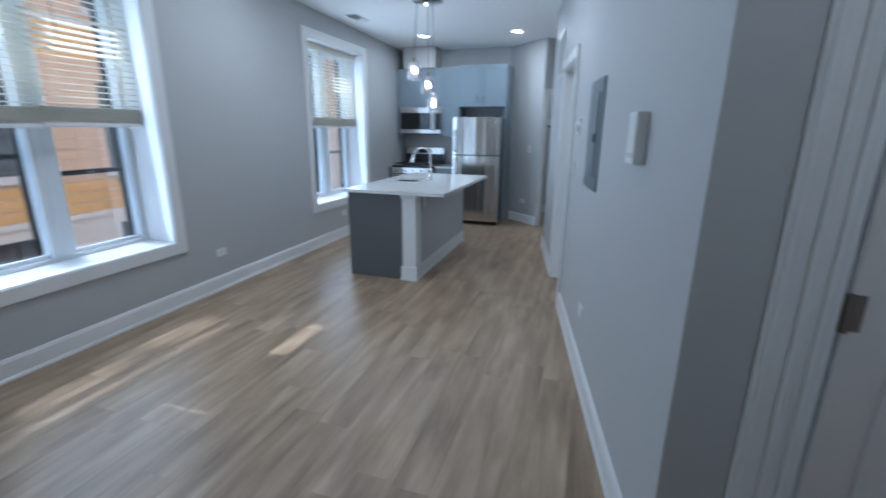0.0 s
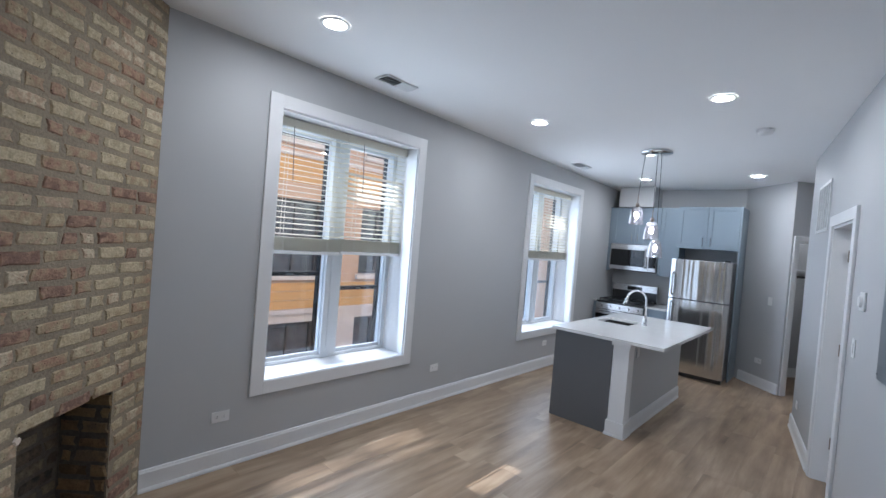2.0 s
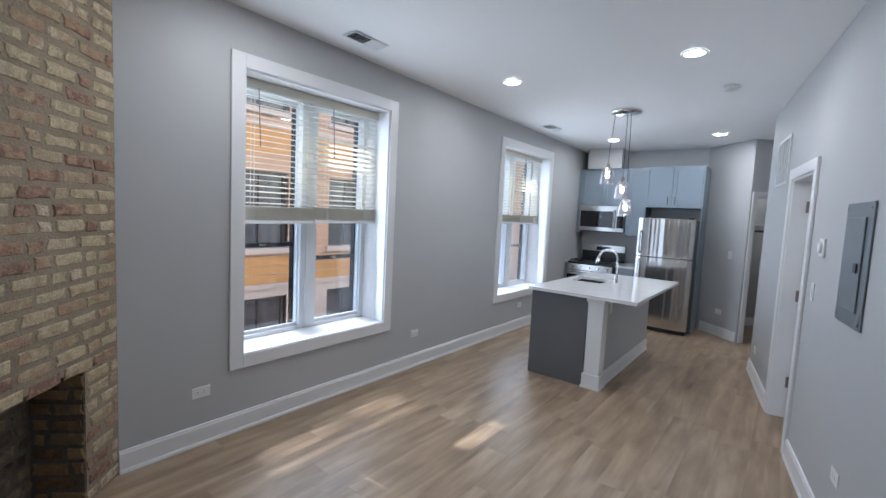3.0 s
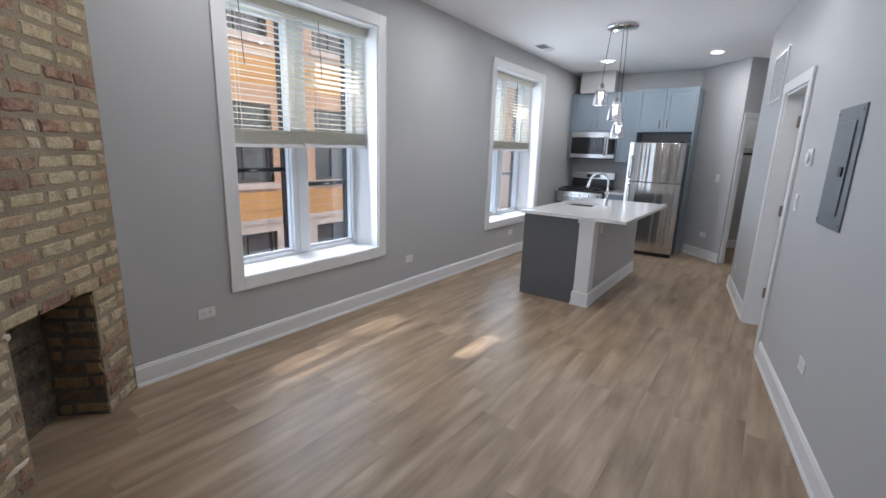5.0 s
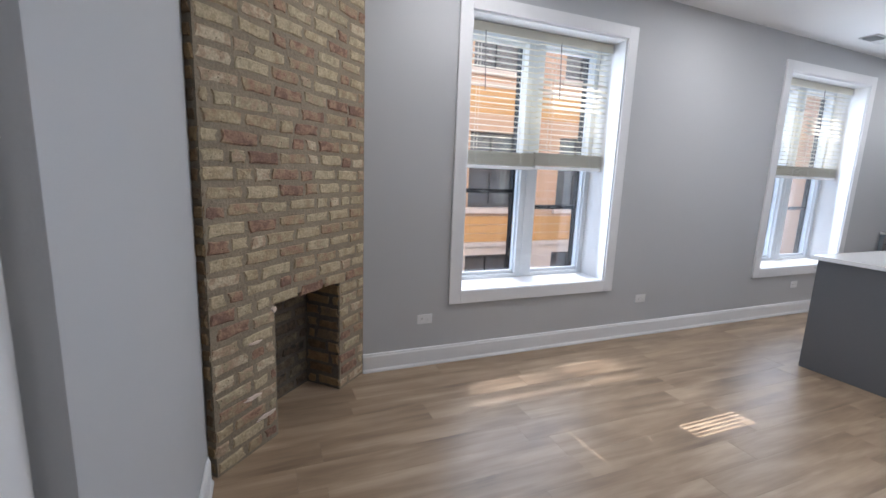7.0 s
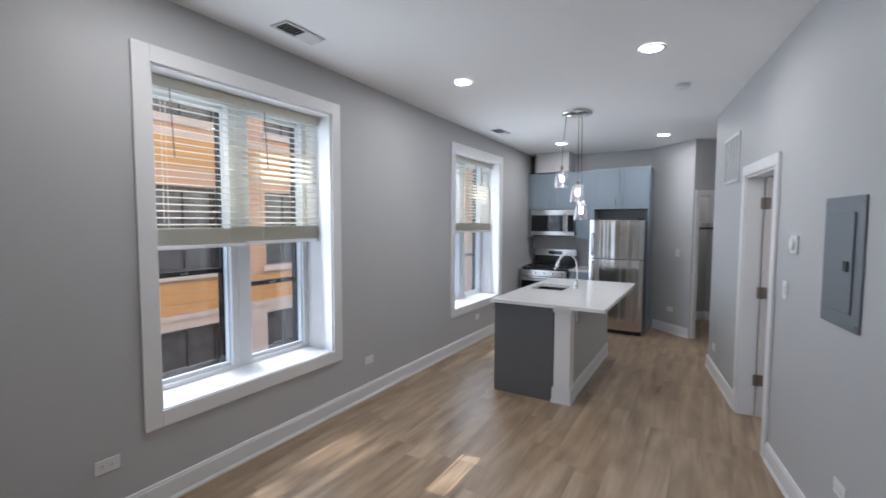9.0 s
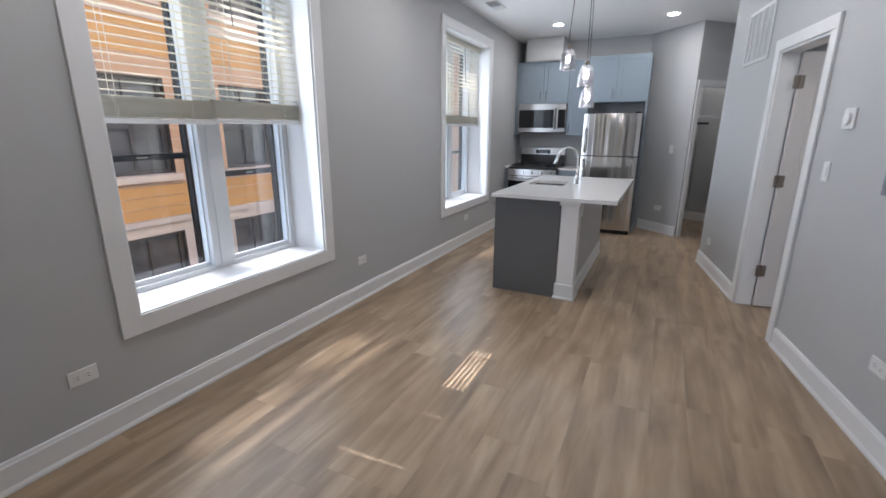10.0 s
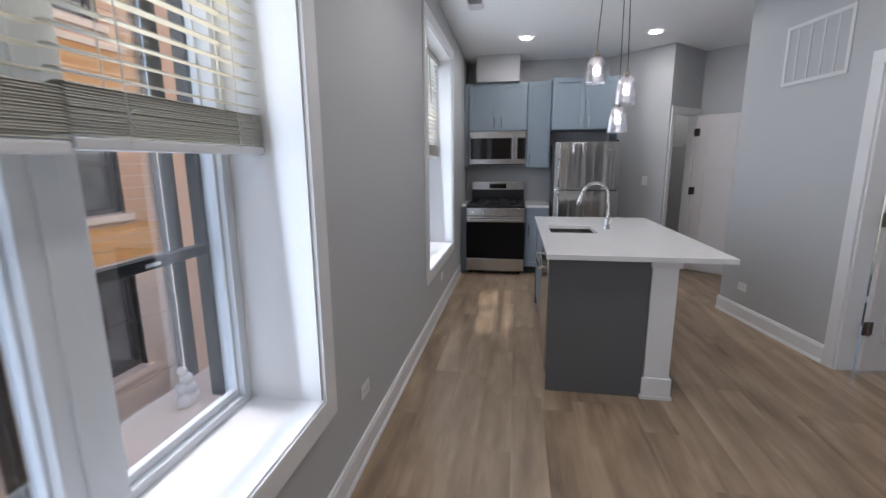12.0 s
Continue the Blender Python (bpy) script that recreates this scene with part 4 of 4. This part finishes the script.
SX0, SX1, SY0, SY1 = -1.925, -1.565, 4.64, 5.06
ct = slab_with_holes(1.07, 1.935, 0.03, [(SX0 + 2.015, SX1 + 2.015, SY0 - 3.765, SY1 - 3.765)])
ct.transform(Matrix(((1, 0, 0, -2.015), (0, 0, 1, 3.765), (0, 1, 0, 0.915), (0, 0, 0, 1))))
bmesh.ops.bevel(ct, geom=[e for e in ct.edges if e.is_manifold and e.calc_face_angle(0) > 1.0], offset=0.003, segments=2, affect="EDGES")
top = part("worktop", ct, M_QUARTZ)
tagged(top, "white quartz island worktop with a sink cutout", "worktop")
sink = bmesh.new()
for a, b_, c, d, e, g in ((SX0 - 0.01, SX1 + 0.01, SY0 - 0.01, SY1 + 0.01, 0.70, 0.706), (SX0 - 0.01, SX0 - 0.004, SY0 - 0.01, SY1 + 0.01, 0.706, 0.884), (SX1 + 0.004, SX1 + 0.01, SY0 - 0.01, SY1 + 0.01, 0.706, 0.884), (SX0 - 0.004, SX1 + 0.004, SY0 - 0.01, SY0 - 0.004, 0.706, 0.884), (SX0 - 0.004, SX1 + 0.004, SY1 + 0.004, SY1 + 0.01, 0.706, 0.884)):
    box(a, b_, c, d, e, g, 0.0, sink)
sk = thing("sink", None, "undermount stainless steel sink", "sink")
part("basin", sink, M_STEELH, sk)
dr = cyl(0.04, 0.7065, 0.711, 20)
dr.transform(pose((SX0 + SX1) / 2, (SY0 + SY1) / 2, 0))
part("drain", dr, M_CHROME, sk)

TX, TY = -1.462, 4.86
tap = thing("faucet", pose(TX, TY, 0.9152), "chrome gooseneck pull-down kitchen faucet", "faucet")
part("base", lathe([(0, 0), (0.030, 0), (0.030, 0.006), (0.024, 0.012), (0.022, 0.03), (0.024, 0.06), (0.019, 0.075), (0.017, 0.10), (0.0, 0.10)]), M_CHROME, tap, smooth=True)
arc = [(0, 0, 0.095), (0, 0, 0.27)] + [(-0.105 + 0.105 * math.cos(radians(a)), 0, 0.275 + 0.105 * math.sin(radians(a))) for a in range(0, 166, 11)]
part("spout", tube(arc, 0.0115, 14), M_CHROME, tap, smooth=True)
ex, ez = arc[-1][0], arc[-1][2]
part("spray_head", tube([(ex, 0, ez), (ex - 0.012, 0, ez - 0.04), (ex - 0.034, 0, ez - 0.10)], 0.0165, 14), M_CHROME, tap, smooth=True)
part("lever", tube([(0.0, -0.02, 0.05), (0.004, -0.045, 0.058), (0.02, -0.085, 0.10)], 0.007, 10), M_CHROME, tap, smooth=True)

# pendant cluster
pend = thing("pendant_light", pose(-1.49, 4.84, ceil(4.84) - 0.002), "chrome three-light pendant with clear glass bell shades", "pendant lamp")
part("canopy", lathe([(0, 0), (0.165, 0), (0.165, -0.012), (0.158, -0.024), (0.0, -0.026)], 40), M_CHROME, pend, smooth=True)
for x, y, zb in ((-1.63, 4.785, 2.05), (-1.425, 4.68, 1.88), (-1.432, 4.88, 1.69)):
    lx, ly, lz = x + 1.49, y - 4.84, zb - ceil(4.84) + 0.002
    cx, cy = lx * 0.75, ly * 0.75
    part("cord", tube([(cx, cy, -0.02), (cx + (lx - cx) * 0.3, cy + (ly - cy) * 0.3, -0.15), (lx, ly, lz + 0.32)], 0.0032, 8), M_BLACK, pend, "thin black cord")
    so = lathe([(0, 0.24), (0.012, 0.24), (0.02, 0.225), (0.021, 0.185), (0.014, 0.18), (0.012, 0.13), (0.0, 0.13)], 20)
    join(so, tube([(0, 0, 0.235), (0, 0, 0.325)], 0.0045, 8))
    so.transform(pose(lx, ly, lz))
    part("socket", so, M_NICKEL, pend, smooth=True)
    sh = lathe([(0.016, 0.200), (0.030, 0.196), (0.046, 0.184), (0.058, 0.164), (0.066, 0.135), (0.072, 0.085), (0.077, 0.03), (0.079, 0.004), (0.079, 0.0), (0.076, 0.0), (0.074, 0.03), (0.069, 0.085), (0.063, 0.134), (0.055, 0.161), (0.044, 0.180), (0.030, 0.192), (0.016, 0.196)], 32)
    sh.transform(pose(lx, ly, lz))
    s = part("shade", sh, M_SHADE, pend, "clear glass bell shade", True)
    bu = lathe([(0, 0.131), (0.007, 0.129), (0.011, 0.120), (0.017, 0.105), (0.0185, 0.093), (0.016, 0.080), (0.009, 0.073), (0, 0.071)], 20)
    bu.transform(pose(lx, ly, lz))
    part("bulb", bu, M_BULB, pend, "glowing bulb", True)

# recessed ceiling lamps; the last, over the entry, is unseen and added as fill
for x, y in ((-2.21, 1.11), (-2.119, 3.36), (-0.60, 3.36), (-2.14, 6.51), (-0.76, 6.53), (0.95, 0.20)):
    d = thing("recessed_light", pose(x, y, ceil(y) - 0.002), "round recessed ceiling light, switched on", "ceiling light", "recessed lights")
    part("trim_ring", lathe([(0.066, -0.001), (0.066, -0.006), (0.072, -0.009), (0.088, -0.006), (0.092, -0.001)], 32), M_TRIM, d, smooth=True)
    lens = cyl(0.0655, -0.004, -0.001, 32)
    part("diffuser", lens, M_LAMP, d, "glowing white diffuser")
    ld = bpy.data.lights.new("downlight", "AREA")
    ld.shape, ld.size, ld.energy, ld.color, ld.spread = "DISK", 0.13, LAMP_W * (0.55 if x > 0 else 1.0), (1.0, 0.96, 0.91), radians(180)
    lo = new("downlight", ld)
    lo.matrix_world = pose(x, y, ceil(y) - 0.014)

# unseen lamps added to light the closet and the open side door
for name, x, y, w in (("closet_lamp", 0.0, 7.95, 0.8), ("side_room_fill_lamp", 1.25, 3.2, 2.2)):
    d = thing(name, pose(x, y, ceil(y) - 0.002), "unseen small round ceiling lamp, added to light its room", "ceiling light")
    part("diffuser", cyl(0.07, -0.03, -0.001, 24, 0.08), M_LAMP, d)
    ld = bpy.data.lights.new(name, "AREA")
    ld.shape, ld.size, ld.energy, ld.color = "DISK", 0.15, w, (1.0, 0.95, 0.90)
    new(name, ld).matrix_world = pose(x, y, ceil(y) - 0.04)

# ceiling vents and detector
for x, y in ((-2.60, 1.95), (-2.61, 5.33)):
    v = thing("ceiling_vent", pose(x, y, ceil(y) - 0.002), "white stamped-metal ceiling air register", "vent", "ceiling vents")
    f = bmesh.new()
    for a, b_, c, d in ((-0.075, -0.058, -0.165, 0.165), (0.058, 0.075, -0.165, 0.165), (-0.058, 0.058, -0.165, -0.148), (-0.058, 0.058, 0.148, 0.165)):
        box(a, b_, c, d, -0.009, -0.001, 0.002, f)
    part("frame", f, M_GRIL, v)
    part("backing", box(-0.058, 0.058, -0.148, 0.148, -0.0025, -0.0008), M_SLOT, v)
    for i in range(11):
        sl = box(-0.056, 0.056, -0.0165, 0.0165, -0.0005, 0.0005)
        s = part("slat", sl, M_GRIL, v)
        s.matrix_basis = pose(0, -0.135 + i * 0.027, -0.0125, 38 if i < 6 else -38, 0, 0)
det = thing("smoke_detector", pose(-0.454, 4.34, ceil(4.34) - 0.001), "round white smoke detector", "smoke detector")
part("mount", cyl(0.068, -0.010, -0.0005, 32), M_PLASTIC, det)
part("body", lathe([(0, -0.042), (0.03, -0.042), (0.052, -0.036), (0.060, -0.022), (0.060, -0.0105), (0, -0.0105)], 32), M_PLASTIC, det, smooth=True)


# wall plates
def outlet(m, wide=0.118, tall=0.074):
    """A wall plate lying on its side with two sockets: x along the wall, y out."""
    o = thing("wall_outlet", m, "white duplex wall outlet", "outlet", "wall outlets")
    part("plate", box(-wide / 2, wide / 2, 0.0005, 0.006, -tall / 2, tall / 2, 0.0025), M_PLASTIC, o)
    for sx in (-0.022, 0.022):
        part("socket", box(sx - 0.016, sx + 0.016, 0.0062, 0.0075, -0.014, 0.014, 0.001), M_PLASTIC, o)
        for dz in (-0.006, 0.006):
            part("slot", box(sx - 0.004, sx + 0.006, 0.0076, 0.0080, dz - 0.0012, dz + 0.0012), M_SLOT, o)
    return o


def switch(m):
    o = thing("light_switch", m, "white rocker light switch", "switch", "light switches")
    part("plate", box(-0.036, 0.036, 0.0005, 0.006, -0.058, 0.058, 0.0025), M_PLASTIC, o)
    part("rocker", box(-0.016, 0.016, 0.0062, 0.011, -0.032, 0.032, 0.002), M_PLASTIC, o)
    return o


for y, z in ((0.893, 0.362), (3.02, 0.358), (5.31, 0.345)):
    outlet(MW @ pose(YN - y, 0, z))
outlet(MR @ pose(ru(2.556), 0, 0.404))
outlet(MR @ pose(ru(5.44), 0, 0.312))
switch(MR @ pose(ru(3.40), 0, 1.235))
MA = along(*W_A)
switch(MA @ pose(0.25, 0, 1.22))
outlet(MA @ pose(0.36, 0, 0.36))
th = thing("thermostat", MR @ pose(ru(3.272), 0, 1.535), "white thermostat with a round dial", "thermostat")
part("plate", box(-0.055, 0.055, 0.0005, 0.012, -0.055, 0.055, 0.003), M_PLASTIC, th)
dl = cyl(0.036, 0.0, 0.014, 28, 0.033, 0.002)
dl.transform(pose(0, 0.0122, 0, -90, 0, 0))
part("dial", dl, M_PLASTIC, th)

pa = thing("breaker_panel", MR, "flush grey steel breaker panel with a hinged door", "breaker panel")
U0, U1, Z0, Z1 = ru(2.461), ru(2.853), 1.168, 1.793
part("cover", box(U0, U1, 0.0005, 0.010, Z0, Z1, 0.004), M_PANEL, pa)
part("door", box(U0 + 0.075, U1 - 0.045, 0.0105, 0.018, Z0 + 0.075, Z1 - 0.075, 0.004), M_PANEL, pa)
part("latch", box(U0 + 0.10, U0 + 0.145, 0.0185, 0.026, 1.44, 1.49, 0.003), M_BLACK, pa, "small black latch")
for u in (U0 + 0.02, U1 - 0.02):
    for z in (Z0 + 0.03, Z1 - 0.03):
        s = cyl(0.007, 0, 0.003, 12)
        s.transform(pose(u, 0.0102, z, -90, 0, 0))
        part("screw", s, M_CHROME, pa)

ic = thing("intercom", MR @ pose(ru(1.675), 0, 1.478), "white wall intercom with a ribbed speaker", "intercom")
part("body", box(-0.055, 0.055, 0.0005, 0.045, -0.095, 0.095, 0.006), M_PLASTIC, ic)
for i in range(9):
    part("rib", box(-0.042, 0.042, 0.0452, 0.048, -0.01 + i * 0.0105, -0.0045 + i * 0.0105, 0.001), M_PLASTIC, ic)
for i in range(3):
    part("button", box(-0.038 + i * 0.028, -0.018 + i * 0.028, 0.0452, 0.050, -0.07, -0.052, 0.002), M_PLASTIC, ic)

gr = thing("return_grille", MR, "white wall return-air grille", "grille")
G0, G1, GZ0, GZ1 = ru(4.69), ru(5.285), 2.05, 2.50
f = bmesh.new()
for a, b_, c, d in ((G0, G0 + 0.028, GZ0, GZ1), (G1 - 0.028, G1, GZ0, GZ1), (G0 + 0.028, G1 - 0.028, GZ0, GZ0 + 0.028), (G0 + 0.028, G1 - 0.028, GZ1 - 0.028, GZ1)):
    box(a, b_, 0.0005, 0.010, c, d, 0.003, f)
part("frame", f, M_GRIL, gr)
part("backing", box(G0 + 0.02, G1 - 0.02, 0.0003, 0.0015, GZ0 + 0.02, GZ1 - 0.02), M_WALL, gr)
for i in range(1, 5):
    u = G0 + (G1 - G0) * i / 5
    part("bar", box(u - 0.006, u + 0.006, 0.0016, 0.009, GZ0 + 0.028, GZ1 - 0.028, 0.001), M_GRIL, gr)
lv = bmesh.new()
for i in range(30):
    z = GZ0 + 0.034 + i * 0.0132
    box(G0 + 0.028, G1 - 0.028, 0.0016, 0.0032, z, z + 0.008, 0.0, lv)
part("louvres", lv, M_WALL, gr)

# closet shelf and rod
cs = thing("closet_shelf", MB, "white closet shelf with a hanging rod", "shelf")
part("board", box(0.01, 0.69, -0.60, -0.14, 1.66, 1.68, 0.002), M_TRIM, cs)
part("cleat", box(0.01, 0.69, -0.62, -0.60, 1.58, 1.66, 0.002), M_TRIM, cs)
part("rod", tube([(0.01, -0.38, 1.58), (0.69, -0.38, 1.58)], 0.016, 12), M_SLOT, cs)

# ---- bricks and planks ----
def whole(a, b_):
    return lambda z: ((a, b_),)


lay(chimney, pose(0, 0, 0), lambda z: ((0.0, O0), (O1, C_LEN)) if z < OZ - 0.035 else ((0.0, C_LEN),), 0.012, H - 0.01, M_BRICK)
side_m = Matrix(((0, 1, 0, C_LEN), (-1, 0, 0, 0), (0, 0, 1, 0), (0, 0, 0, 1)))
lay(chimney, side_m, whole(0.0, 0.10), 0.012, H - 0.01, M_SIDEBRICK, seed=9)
lay(chimney, pose(0, -0.264, 0), whole(O0, O1), 0.012, OZ, M_BOXBRICK, seed=11)
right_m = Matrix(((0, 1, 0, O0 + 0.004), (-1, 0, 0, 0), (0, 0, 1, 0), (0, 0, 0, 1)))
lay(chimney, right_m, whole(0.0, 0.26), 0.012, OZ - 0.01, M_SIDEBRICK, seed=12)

PW, PL = 0.182, 1.22
plank_meshes = {}


def plank(length):
    k = round(length, 2)
    if k not in plank_meshes:
        plank_meshes[k] = mesh_of("floor_plank", box(0.0002, PW - 0.0002, 0.0002, k - 0.0002, -0.011, 0.0, 0.0005), M_PLANK)
    return plank_meshes[k]


r = random.Random(5)
x, i = -2.93, 0
while x < 1.8:
    y = -2.0 - r.uniform(0, 1.1)
    while y < 8.8:
        a, b_ = max(y, -2.0), min(y + PL, 8.8)
        if b_ - a > 0.02 and not (x > 0.75 and a > 1.6 and b_ < 7.0):
            o = new("floor_plank", plank(b_ - a))
            o.parent, o.location = FLOOR, (x, a, -0.0002 * r.random())
        y += PL
    x += PW
    i += 1
